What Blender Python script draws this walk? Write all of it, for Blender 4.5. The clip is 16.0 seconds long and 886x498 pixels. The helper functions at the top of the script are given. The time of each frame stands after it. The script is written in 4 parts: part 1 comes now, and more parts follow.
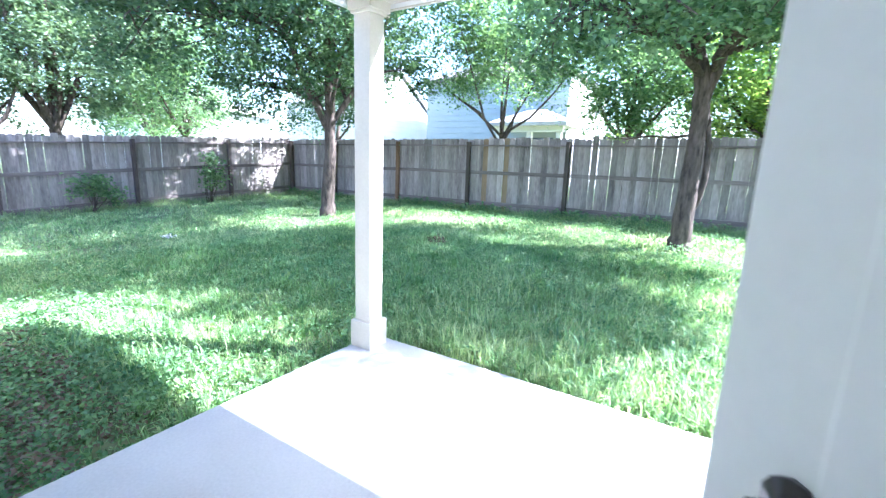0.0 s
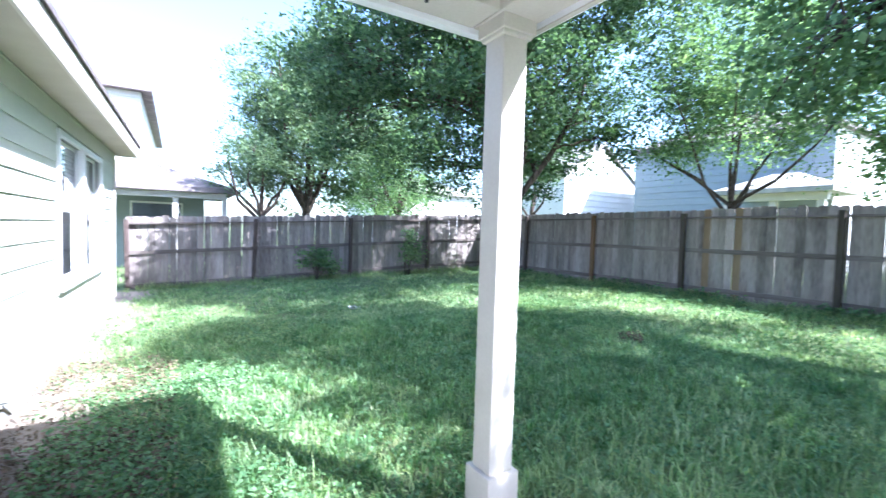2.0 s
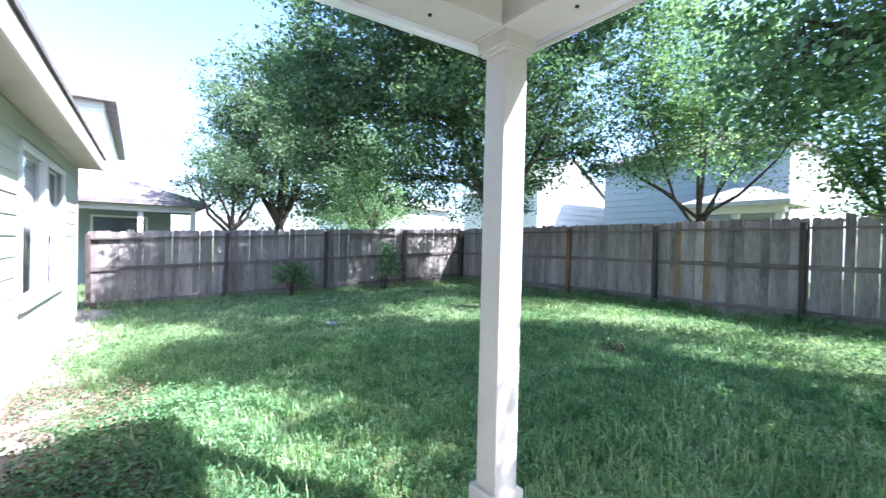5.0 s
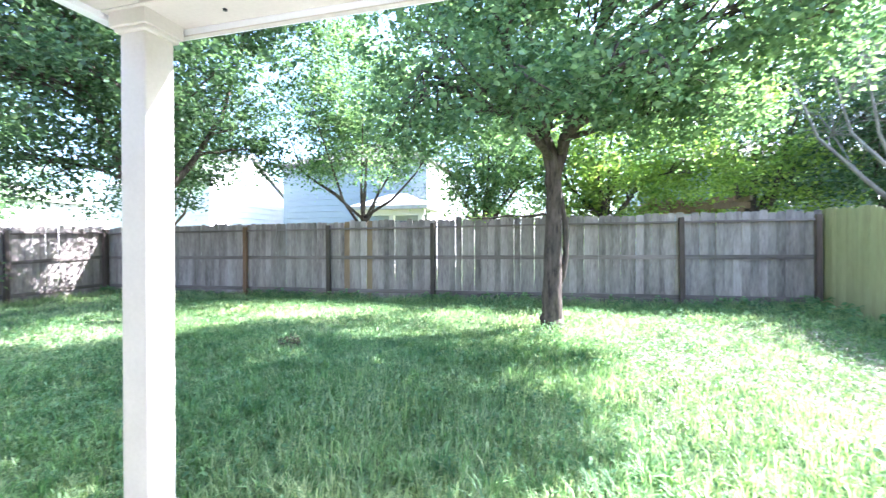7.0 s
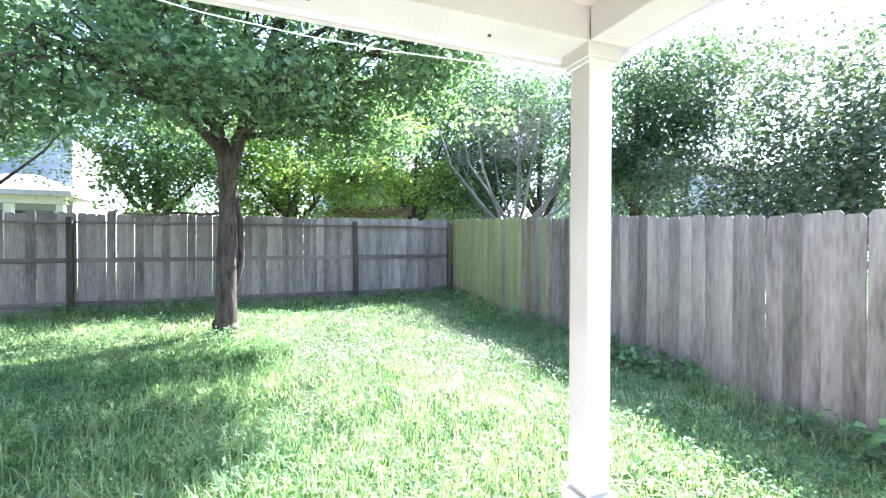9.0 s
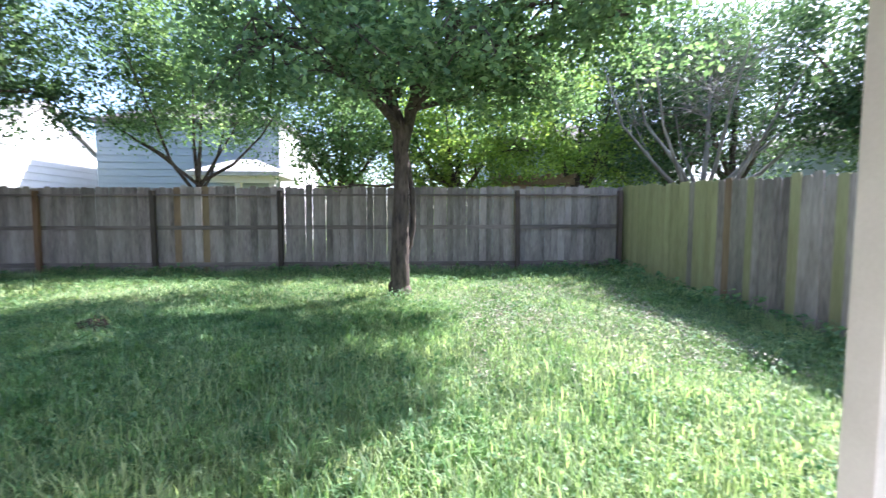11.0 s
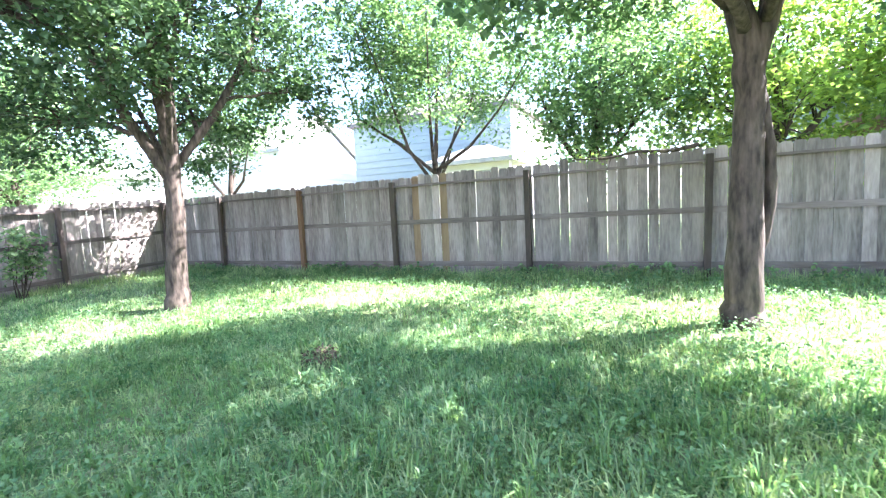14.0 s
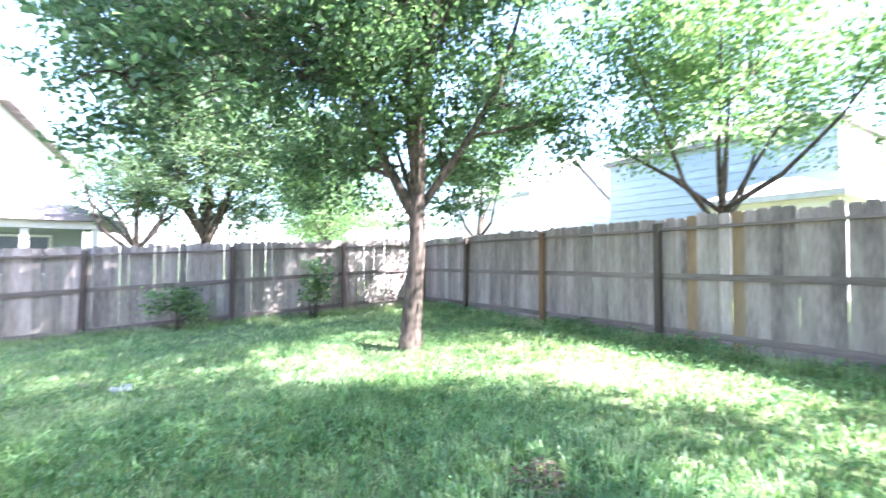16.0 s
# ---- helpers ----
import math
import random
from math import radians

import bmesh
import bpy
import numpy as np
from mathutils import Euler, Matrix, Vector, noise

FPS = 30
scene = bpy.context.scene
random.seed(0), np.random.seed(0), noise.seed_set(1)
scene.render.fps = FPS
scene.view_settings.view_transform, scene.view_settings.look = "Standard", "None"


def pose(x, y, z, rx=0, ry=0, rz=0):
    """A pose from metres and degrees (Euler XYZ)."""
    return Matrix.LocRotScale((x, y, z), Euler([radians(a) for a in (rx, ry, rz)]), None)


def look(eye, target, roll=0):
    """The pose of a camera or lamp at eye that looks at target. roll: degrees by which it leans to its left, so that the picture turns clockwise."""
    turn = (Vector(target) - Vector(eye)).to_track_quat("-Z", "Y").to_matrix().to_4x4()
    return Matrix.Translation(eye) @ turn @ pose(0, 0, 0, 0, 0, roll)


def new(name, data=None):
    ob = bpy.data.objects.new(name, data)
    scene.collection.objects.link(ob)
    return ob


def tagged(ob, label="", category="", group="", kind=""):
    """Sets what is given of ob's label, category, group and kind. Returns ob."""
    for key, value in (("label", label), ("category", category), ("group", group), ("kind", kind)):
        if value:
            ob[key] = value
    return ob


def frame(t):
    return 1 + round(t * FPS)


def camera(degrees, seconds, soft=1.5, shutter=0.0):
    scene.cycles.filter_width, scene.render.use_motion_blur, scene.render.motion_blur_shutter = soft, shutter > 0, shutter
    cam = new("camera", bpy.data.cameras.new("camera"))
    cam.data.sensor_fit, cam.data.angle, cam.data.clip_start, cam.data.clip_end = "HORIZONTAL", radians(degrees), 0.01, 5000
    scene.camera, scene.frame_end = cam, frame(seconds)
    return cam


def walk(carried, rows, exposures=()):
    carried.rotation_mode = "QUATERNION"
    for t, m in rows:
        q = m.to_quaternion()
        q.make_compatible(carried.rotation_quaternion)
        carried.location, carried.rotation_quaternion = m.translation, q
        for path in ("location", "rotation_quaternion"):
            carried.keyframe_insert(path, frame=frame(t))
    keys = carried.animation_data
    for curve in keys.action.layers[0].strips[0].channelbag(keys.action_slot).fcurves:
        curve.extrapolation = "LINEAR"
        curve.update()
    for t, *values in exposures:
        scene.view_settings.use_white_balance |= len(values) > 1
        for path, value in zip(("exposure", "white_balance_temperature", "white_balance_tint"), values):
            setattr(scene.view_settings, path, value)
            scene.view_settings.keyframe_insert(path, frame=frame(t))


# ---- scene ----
cam = camera(90.6, 16.0, soft=1.3, shutter=0.25)
PATH = [
    (0, (-0.017, 0.02, 1.394), (-1.065, 1.676, 0.998), 2.0),
    (0.5, (-0.145, 0.293, 1.333), (-1.352, 1.855, 1.015), 2.1),
    (0.8, (-0.228, 0.465, 1.347), (-1.502, 1.98, 1.064), 0.8),
    (1, (-0.272, 0.582, 1.345), (-1.568, 2.081, 1.069), 0.6),
    (1.5, (-0.355, 0.924, 1.376), (-1.768, 2.331, 1.222), 4.1),
    (2, (-0.442, 1.016, 1.397), (-2.15, 2.054, 1.309), 1.7),
    (2.2, (-0.471, 1.01, 1.406), (-2.259, 1.903, 1.327), 0.4),
    (2.5, (-0.503, 0.979, 1.405), (-2.39, 1.639, 1.345), 0.4),
    (3, (-0.485, 0.898, 1.401), (-2.443, 1.299, 1.328), 0.7),
    (5.5, (-0.556, 0.928, 1.398), (-1.972, 2.34, 1.376), 1.4),
    (6, (-0.544, 0.947, 1.408), (-1.674, 2.597, 1.384), 1.1),
    (6.2, (-0.529, 0.931, 1.401), (-1.526, 2.665, 1.378), 0.6),
    (6.5, (-0.467, 0.895, 1.387), (-1.266, 2.728, 1.341), -0.1),
    (7, (-0.353, 0.831, 1.382), (-0.883, 2.76, 1.37), -0.1),
    (7.5, (-0.207, 0.765, 1.397), (-0.385, 2.757, 1.39), 0.3),
    (8, (-0.059, 0.637, 1.399), (0.122, 2.629, 1.354), -0.1),
    (8.5, (-0.002, 0.599, 1.41), (0.595, 2.508, 1.398), 0.2),
    (8.7, (0.05, 0.596, 1.437), (0.8, 2.45, 1.43), 0.0),
    (11, (-0.09, 0.870, 1.322), (-0.017, 2.863, 1.186), 0.2),
    (11.5, (-0.230, 1.247, 1.399), (-0.632, 3.196, 1.202), -2.7),
    (12, (-0.381, 1.648, 1.372), (-1.167, 3.455, 1.035), -0.3),
    (12.5, (-0.594, 2.054, 1.355), (-1.546, 3.772, 0.979), -1.2),
    (13, (-0.900, 2.41, 1.428), (-1.825, 4.161, 1.148), -2.5),
    (13.5, (-1.063, 2.781, 1.365), (-2.008, 4.529, 1.135), -1.1),
    (14, (-1.242, 3.089, 1.323), (-2.124, 4.875, 1.146), -2.8),
    (14.5, (-1.448, 3.319, 1.37), (-2.514, 5.011, 1.35), -1.3),
    (15, (-1.691, 3.643, 1.341), (-2.932, 5.212, 1.317), -1.2),
    (15.5, (-1.856, 3.991, 1.366), (-3.224, 5.444, 1.505), -0.6),
    (16, (-2.01, 4.106, 1.36), (-3.701, 5.173, 1.409), 0.0),
]
walk(cam, [(t, look(eye, target, roll)) for t, eye, target, roll in PATH],
     exposures=[(0.0, 3.3, 5170, 18), (0.5, 2.55, 5170, 18), (1.0, 2.25, 5170, 18), (2.0, 2.55, 5220, 18), (3.2, 2.65, 5220, 18), (5.3, 2.25, 5370, 18), (6.0, 2.55, 5470, 18),
                (7.0, 3.25, 5520, 20), (8.0, 3.15, 5520, 21), (8.7, 3.0, 5520, 21), (10.8, 2.3, 5720, 22), (11.5, 1.95, 5770, 22), (12.0, 2.15, 5820, 21), (12.6, 3.0, 5820, 20),
                (13.0, 3.28, 5820, 20), (14.0, 3.46, 5820, 20), (15.0, 3.45, 5770, 20), (16.0, 3.6, 5720, 20)])

# ---- light ----
SUN = Vector((0.78, 0.54, 1.0)).normalized()          # towards the sun
world = bpy.data.worlds.new("world")
scene.world = world
world.use_nodes = True
wn = world.node_tree.nodes
sky = wn.new("ShaderNodeTexSky")
sky.sky_type = "NISHITA"
sky.sun_disc = False
sky.sun_elevation = math.asin(SUN.z)
sky.sun_rotation = math.atan2(SUN.x, SUN.y)
sky.air_density, sky.dust_density = 1.0, 1.5
wn["Background"].inputs["Strength"].default_value = 0.13
world.node_tree.links.new(sky.outputs["Color"], wn["Background"].inputs["Color"])
sun = new("sun", bpy.data.lights.new("sun", "SUN"))
sun.data.energy, sun.data.angle, sun.data.color = 5.0, radians(0.55), (1.0, 0.965, 0.90)
sun.matrix_world = look(SUN * 40, (0, 0, 0))


# ---- materials ----
def material(name, low, high, scale=6.0, stretch=(1, 1, 1), rough=0.8, bump=0.3, fine=60.0, per="", vary=0.25, translucent=0.0, metal=0.0, spec=0.3):
    """Noise at two scales between two colours, with fine relief. per: 'object' or 'island' shifts colour from piece to piece."""
    m = bpy.data.materials.new(name)
    m.use_nodes = True
    n, links = m.node_tree.nodes, m.node_tree.links
    bsdf = n["Principled BSDF"]
    co = n.new("ShaderNodeTexCoord")
    mp = n.new("ShaderNodeMapping")
    mp.inputs["Scale"].default_value = stretch
    links.new(co.outputs["Object"], mp.inputs["Vector"])
    vec = mp.outputs["Vector"]
    rnd = None
    if per == "object":
        info = n.new("ShaderNodeObjectInfo")
        rnd = info.outputs["Random"]
        shift = n.new("ShaderNodeVectorMath")
        shift.operation = "MULTIPLY_ADD"
        links.new(rnd, shift.inputs[0])
        shift.inputs[1].default_value = (37.0, 91.0, 53.0)
        links.new(vec, shift.inputs[2])
        vec = shift.outputs["Vector"]
    elif per == "island":
        rnd = n.new("ShaderNodeNewGeometry").outputs["Random Per Island"]
    a = n.new("ShaderNodeTexNoise")
    a.inputs["Scale"].default_value, a.inputs["Detail"].default_value = scale, 5
    b = n.new("ShaderNodeTexNoise")
    b.inputs["Scale"].default_value, b.inputs["Detail"].default_value = fine, 3
    for t in (a, b):
        links.new(vec, t.inputs["Vector"])
    add = n.new("ShaderNodeMath")
    add.operation = "MULTIPLY_ADD"
    links.new(b.outputs["Fac"], add.inputs[0])
    add.inputs[1].default_value = 0.5
    links.new(a.outputs["Fac"], add.inputs[2])
    ramp = n.new("ShaderNodeMapRange")
    ramp.inputs["From Min"].default_value, ramp.inputs["From Max"].default_value = 0.5, 1.0
    links.new(add.outputs["Value"], ramp.inputs["Value"])
    mix = n.new("ShaderNodeMix")
    mix.data_type = "RGBA"
    mix.inputs["A"].default_value, mix.inputs["B"].default_value = (*low, 1), (*high, 1)
    links.new(ramp.outputs["Result"], mix.inputs["Factor"])
    colour = mix.outputs["Result"]
    if rnd is not None:
        hsv = n.new("ShaderNodeHueSaturation")
        v = n.new("ShaderNodeMapRange")
        v.inputs["To Min"].default_value, v.inputs["To Max"].default_value = 1 - vary, 1 + vary
        links.new(rnd, v.inputs["Value"])
        links.new(v.outputs["Result"], hsv.inputs["Value"])
        h = n.new("ShaderNodeMapRange")
        h.inputs["To Min"].default_value, h.inputs["To Max"].default_value = 0.5 + vary * 0.06, 0.5 - vary * 0.06
        links.new(rnd, h.inputs["Value"])
        links.new(h.outputs["Result"], hsv.inputs["Hue"])
        links.new(colour, hsv.inputs["Color"])
        colour = hsv.outputs["Color"]
    links.new(colour, bsdf.inputs["Base Color"])
    bsdf.inputs["Roughness"].default_value = rough
    bsdf.inputs["Metallic"].default_value = metal
    bsdf.inputs["Specular IOR Level"].default_value = spec
    if bump:
        bp = n.new("ShaderNodeBump")
        bp.inputs["Strength"].default_value, bp.inputs["Distance"].default_value = bump, 0.01
        links.new(add.outputs["Value"], bp.inputs["Height"])
        links.new(bp.outputs["Normal"], bsdf.inputs["Normal"])
    if translucent:
        tr = n.new("ShaderNodeBsdfTranslucent")
        warm = n.new("ShaderNodeMix")
        warm.data_type, warm.blend_type = "RGBA", "MULTIPLY"
        warm.inputs["Factor"].default_value = 1.0
        links.new(colour, warm.inputs["A"])
        warm.inputs["B"].default_value = (1.5, 1.55, 0.95, 1)
        links.new(warm.outputs["Result"], tr.inputs["Color"])
        ms = n.new("ShaderNodeMixShader")
        ms.inputs["Fac"].default_value = translucent
        links.new(bsdf.outputs["BSDF"], ms.inputs[1])
        links.new(tr.outputs["BSDF"], ms.inputs[2])
        links.new(ms.outputs["Shader"], n["Material Output"].inputs["Surface"])
    return m


# darker copy of the grass, with shade put into the blade colour
LUSH_SHADE = material("lush_shade_grass_blades", (0.076, 0.182, 0.07), (0.265, 0.415, 0.18), scale=2.4, fine=0.7, bump=0, per="island", vary=0.4, translucent=0.42, rough=0.5, spec=0.35)
GRASS = material("grass_blades", (0.125, 0.225, 0.095), (0.44, 0.515, 0.30), scale=3.2, fine=0.8, bump=0, per="island", vary=0.38, translucent=0.45, rough=0.55, spec=0.3)
WEED = material("weed_leaves", (0.08, 0.18, 0.07), (0.19, 0.31, 0.14), scale=1.2, fine=7, bump=0, per="island", vary=0.3, translucent=0.3, rough=0.6, spec=0.3)
LITTER = material("dry_litter", (0.09, 0.065, 0.04), (0.22, 0.165, 0.105), scale=3, fine=20, bump=0, per="island", vary=0.4, rough=0.9)
STRAW = material("pale_straw", (0.28, 0.25, 0.18), (0.50, 0.46, 0.36), scale=3, fine=20, bump=0, per="island", vary=0.3, rough=0.9)
SOIL = material("soil", (0.06, 0.11, 0.035), (0.19, 0.20, 0.095), scale=1.4, fine=30, bump=0.6, rough=1.0)
LEAF_DEEP = material("deep_green_leaves", (0.05, 0.10, 0.056), (0.118, 0.185, 0.098), scale=1.5, fine=9, bump=0, per="island", vary=0.45, translucent=0.5, rough=0.4, spec=0.28)
LEAF_SOFT = material("soft_green_leaves", (0.085, 0.145, 0.085), (0.19, 0.26, 0.155), scale=1.5, fine=9, bump=0, per="island", vary=0.4, translucent=0.4, rough=0.45, spec=0.35)
LEAF_MID = material("green_leaves", (0.082, 0.158, 0.082), (0.195, 0.285, 0.145), scale=1.5, fine=9, bump=0, per="island", vary=0.45, translucent=0.55, rough=0.45, spec=0.28)
LEAF_LIGHT = material("yellow_green_leaves", (0.13, 0.21, 0.055), (0.29, 0.39, 0.11), scale=1.5, fine=9, bump=0, per="island", vary=0.35, translucent=0.62, rough=0.45, spec=0.4)
LEAF_GREY = material("grey_green_leaves", (0.055, 0.09, 0.05), (0.12, 0.16, 0.095), scale=1.5, fine=9, bump=0, per="island", vary=0.35, translucent=0.3, rough=0.5, spec=0.4)
BARK = material("dark_bark", (0.024, 0.018, 0.015), (0.15, 0.115, 0.09), scale=15, stretch=(1, 1, 0.25), fine=38, bump=1.0, rough=0.95)
BARK_PALE = material("pale_bare_bark", (0.18, 0.155, 0.135), (0.34, 0.31, 0.275), scale=5, stretch=(1, 1, 0.3), fine=30, bump=0.5, rough=0.9)
WOOD = material("weathered_cedar", (0.12, 0.10, 0.09), (0.41, 0.355, 0.315), scale=3.2, stretch=(1, 1, 0.16), fine=38, bump=0.6, per="object", vary=0.2, rough=0.9, spec=0.2)
# rail wood darker than the pickets: shade from the sun behind is in its colour
WOOD_SHADED = material("shaded_rail_wood", (0.10, 0.08, 0.07), (0.24, 0.2, 0.18), scale=5, stretch=(0.12, 0.12, 1), fine=45, bump=0.5, per="object", vary=0.13, rough=0.9, spec=0.2)
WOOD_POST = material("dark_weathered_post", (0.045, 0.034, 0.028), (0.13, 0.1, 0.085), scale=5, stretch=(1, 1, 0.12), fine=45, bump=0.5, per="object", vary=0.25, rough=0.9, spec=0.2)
WOOD_WARM = material("orange_brown_cedar", (0.20, 0.125, 0.075), (0.34, 0.235, 0.15), scale=5, stretch=(1, 1, 0.12), fine=45, bump=0.5, per="object", vary=0.2, rough=0.85, spec=0.2)
POST_WARM = material("orange_brown_post", (0.075, 0.045, 0.026), (0.25, 0.155, 0.085), scale=4, stretch=(1, 1, 0.12), fine=45, bump=0.5, per="object", vary=0.2, rough=0.9, spec=0.2)
WOOD_ALGAE = material("algae_tinted_cedar", (0.23, 0.22, 0.11), (0.40, 0.38, 0.21), scale=3, stretch=(1, 1, 0.15), fine=40, bump=0.5, per="object", vary=0.15, rough=0.9, spec=0.2)
CONCRETE = material("smooth_concrete", (0.44, 0.42, 0.405), (0.58, 0.555, 0.53), scale=1.6, fine=70, bump=0.12, rough=0.85)
SLAB = material("grey_foundation", (0.22, 0.22, 0.22), (0.34, 0.34, 0.33), scale=3, fine=50, bump=0.4, rough=0.95)
TRIM = material("cream_white_paint", (0.55, 0.505, 0.44), (0.64, 0.595, 0.525), scale=2.5, fine=60, bump=0.08, rough=0.55)
SOFFIT = material("cream_ceiling_paint", (0.46, 0.41, 0.34), (0.55, 0.50, 0.42), scale=2, fine=80, bump=0.1, rough=0.75)
SIDING = material("pale_cream_siding", (0.62, 0.62, 0.54), (0.72, 0.72, 0.63), scale=2, stretch=(0.3, 1, 1), fine=50, bump=0.12, per="object", vary=0.03, rough=0.7)
VINYL = material("white_vinyl", (0.80, 0.80, 0.80), (0.86, 0.86, 0.86), scale=2, fine=40, bump=0.03, rough=0.4)
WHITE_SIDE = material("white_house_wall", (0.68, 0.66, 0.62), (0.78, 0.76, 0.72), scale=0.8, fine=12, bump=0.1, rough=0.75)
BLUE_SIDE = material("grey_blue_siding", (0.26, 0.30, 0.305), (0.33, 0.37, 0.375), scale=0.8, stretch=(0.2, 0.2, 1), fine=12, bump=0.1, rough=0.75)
SHINGLE = material("grey_shingles", (0.12, 0.10, 0.10), (0.26, 0.22, 0.21), scale=3, fine=30, bump=0.8, rough=0.95)
SHINGLE_PALE = material("pale_tan_shingles", (0.34, 0.31, 0.28), (0.48, 0.45, 0.41), scale=3, fine=30, bump=0.6, rough=0.95)
DARK = material("unlit_room_dark", (0.02, 0.022, 0.025), (0.04, 0.042, 0.045), scale=2, fine=20, bump=0, rough=0.9)
BLIND = material("white_blind", (0.62, 0.64, 0.66), (0.72, 0.74, 0.76), scale=2, fine=30, bump=0, rough=0.6)
METAL = material("dark_metal", (0.03, 0.03, 0.035), (0.07, 0.07, 0.075), scale=10, fine=60, bump=0.1, rough=0.35, metal=0.8)
BRASS = material("worn_brass", (0.30, 0.24, 0.16), (0.5, 0.4, 0.25), scale=10, fine=60, bump=0.1, rough=0.4, metal=0.8)
TAN_PLASTIC = material("tan_plastic", (0.34, 0.26, 0.20), (0.46, 0.36, 0.28), scale=6, fine=40, bump=0.1, rough=0.5)
HOSE = material("grey_hose_rubber", (0.36, 0.35, 0.36), (0.5, 0.48, 0.48), scale=8, fine=50, bump=0.1, rough=0.5)
WIRE = material("white_cable", (0.7, 0.7, 0.68), (0.8, 0.8, 0.78), scale=8, fine=50, bump=0, rough=0.5)


def glass_material():
    m = bpy.data.materials.new("window_glass")
    m.use_nodes = True
    b = m.node_tree.nodes["Principled BSDF"]
    b.inputs["Base Color"].default_value = (0.9, 0.95, 0.95, 1)
    b.inputs["Roughness"].default_value = 0.02
    b.inputs["Transmission Weight"].default_value = 1.0
    b.inputs["IOR"].default_value = 1.45
    return m


GLASS = glass_material()


# ---- building blocks ----
def root(name, at=(0, 0, 0), turn=0.0, **tags):
    ob = new(name)
    ob.matrix_basis = pose(*at, 0, 0, turn)
    return tagged(ob, **tags)


def mesh_of(bm, name, mat, smooth=False):
    me = bpy.data.meshes.new(name)
    bmesh.ops.recalc_face_normals(bm, faces=bm.faces)
    bm.to_mesh(me)
    bm.free()
    me.materials.append(mat)
    if smooth:
        me.polygons.foreach_set("use_smooth", [True] * len(me.polygons))
    return me


def part(name, bm, mat, parent=None, label="", smooth=False, at=None):
    ob = new(name, mesh_of(bm, name, mat, smooth))
    ob.parent = parent
    if at is not None:
        ob.matrix_basis = at
    return tagged(ob, label=label)


def shared(name, me, parent, m):
    ob = new(name, me)
    ob.parent = parent
    ob.matrix_basis = m
    return ob


def box(bm, x0, x1, y0, y1, z0, z1, bevel=0.0):
    made = bmesh.ops.create_cube(bm, size=1.0, matrix=Matrix.LocRotScale(((x0 + x1) / 2, (y0 + y1) / 2, (z0 + z1) / 2), None, (x1 - x0, y1 - y0, z1 - z0)))
    if bevel:
        edges = {e for v in made["verts"] for e in v.link_edges}
        bmesh.ops.bevel(bm, geom=list(edges), offset=bevel, segments=2, affect="EDGES", profile=0.6)
    return bm


def boxed(x0, x1, y0, y1, z0, z1, bevel=0.0):
    return box(bmesh.new(), x0, x1, y0, y1, z0, z1, bevel)


def prism(bm, outline, axis, a, b):
    """Extrudes a 2D outline along an axis from a to b."""
    def place(p, d):
        return {"x": (d, p[0], p[1]), "y": (p[0], d, p[1]), "z": (p[0], p[1], d)}[axis]
    r = [[bm.verts.new(place(p, d)) for p in outline] for d in (a, b)]
    n = len(outline)
    bm.faces.new(r[0][::-1])
    bm.faces.new(r[1])
    for i in range(n):
        bm.faces.new((r[0][i], r[0][(i + 1) % n], r[1][(i + 1) % n], r[1][i]))
    return bm


def tube(bm, points, radii, sides=8):
    """A tapered round tube through points."""
    pts = [Vector(p) for p in points]
    rings = []
    side = None
    for i, p in enumerate(pts):
        d = (pts[min(i + 1, len(pts) - 1)] - pts[max(i - 1, 0)]).normalized()
        if side is None:
            side = d.orthogonal().normalized()
        side = (side - d * side.dot(d)).normalized()
        up = d.cross(side)
        rings.append([bm.verts.new(p + (side * math.cos(a) + up * math.sin(a)) * radii[i]) for a in (2 * math.pi * k / sides for k in range(sides))])
    for a, b in zip(rings, rings[1:]):
        for k in range(sides):
            bm.faces.new((a[k], a[(k + 1) % sides], b[(k + 1) % sides], b[k]))
    bm.faces.new(rings[0][::-1])
    bm.faces.new(rings[-1])
    return bm


def triangles(name, verts, tris, mat, parent=None):
    """One mesh straight from arrays."""
    me = bpy.data.meshes.new(name)
    me.vertices.add(len(verts))
    me.vertices.foreach_set("co", np.ascontiguousarray(verts, dtype=np.float32).ravel())
    me.loops.add(tris.size)
    me.loops.foreach_set("vertex_index", np.ascontiguousarray(tris, dtype=np.int32).ravel())
    me.polygons.add(len(tris))
    me.polygons.foreach_set("loop_start", np.arange(0, tris.size, 3, dtype=np.int32))
    me.update(calc_edges=True)
    me.materials.append(mat)
    ob = new(name, me)
    ob.parent = parent
    return ob


# ---- ground ----
def ground_z(x, y):
    gx, gy = np.clip(x, -14.0, 6.0), np.clip(y, -1.0, 12.0)
    z = -0.12 + 0.029 * (gy - 1.0) + 0.008 * (gx + 4.0)
    return z + 0.018 * np.sin(gx * 1.3 + 0.7) * np.sin(gy * 1.1 + 0.4) + 0.012 * np.sin(gx * 2.9 + gy * 2.3)


BACK, LEFT, RIGHT = 10.31, -12.87, 4.16
PATIO = (-2.26, 1.78, -0.1, 2.56)


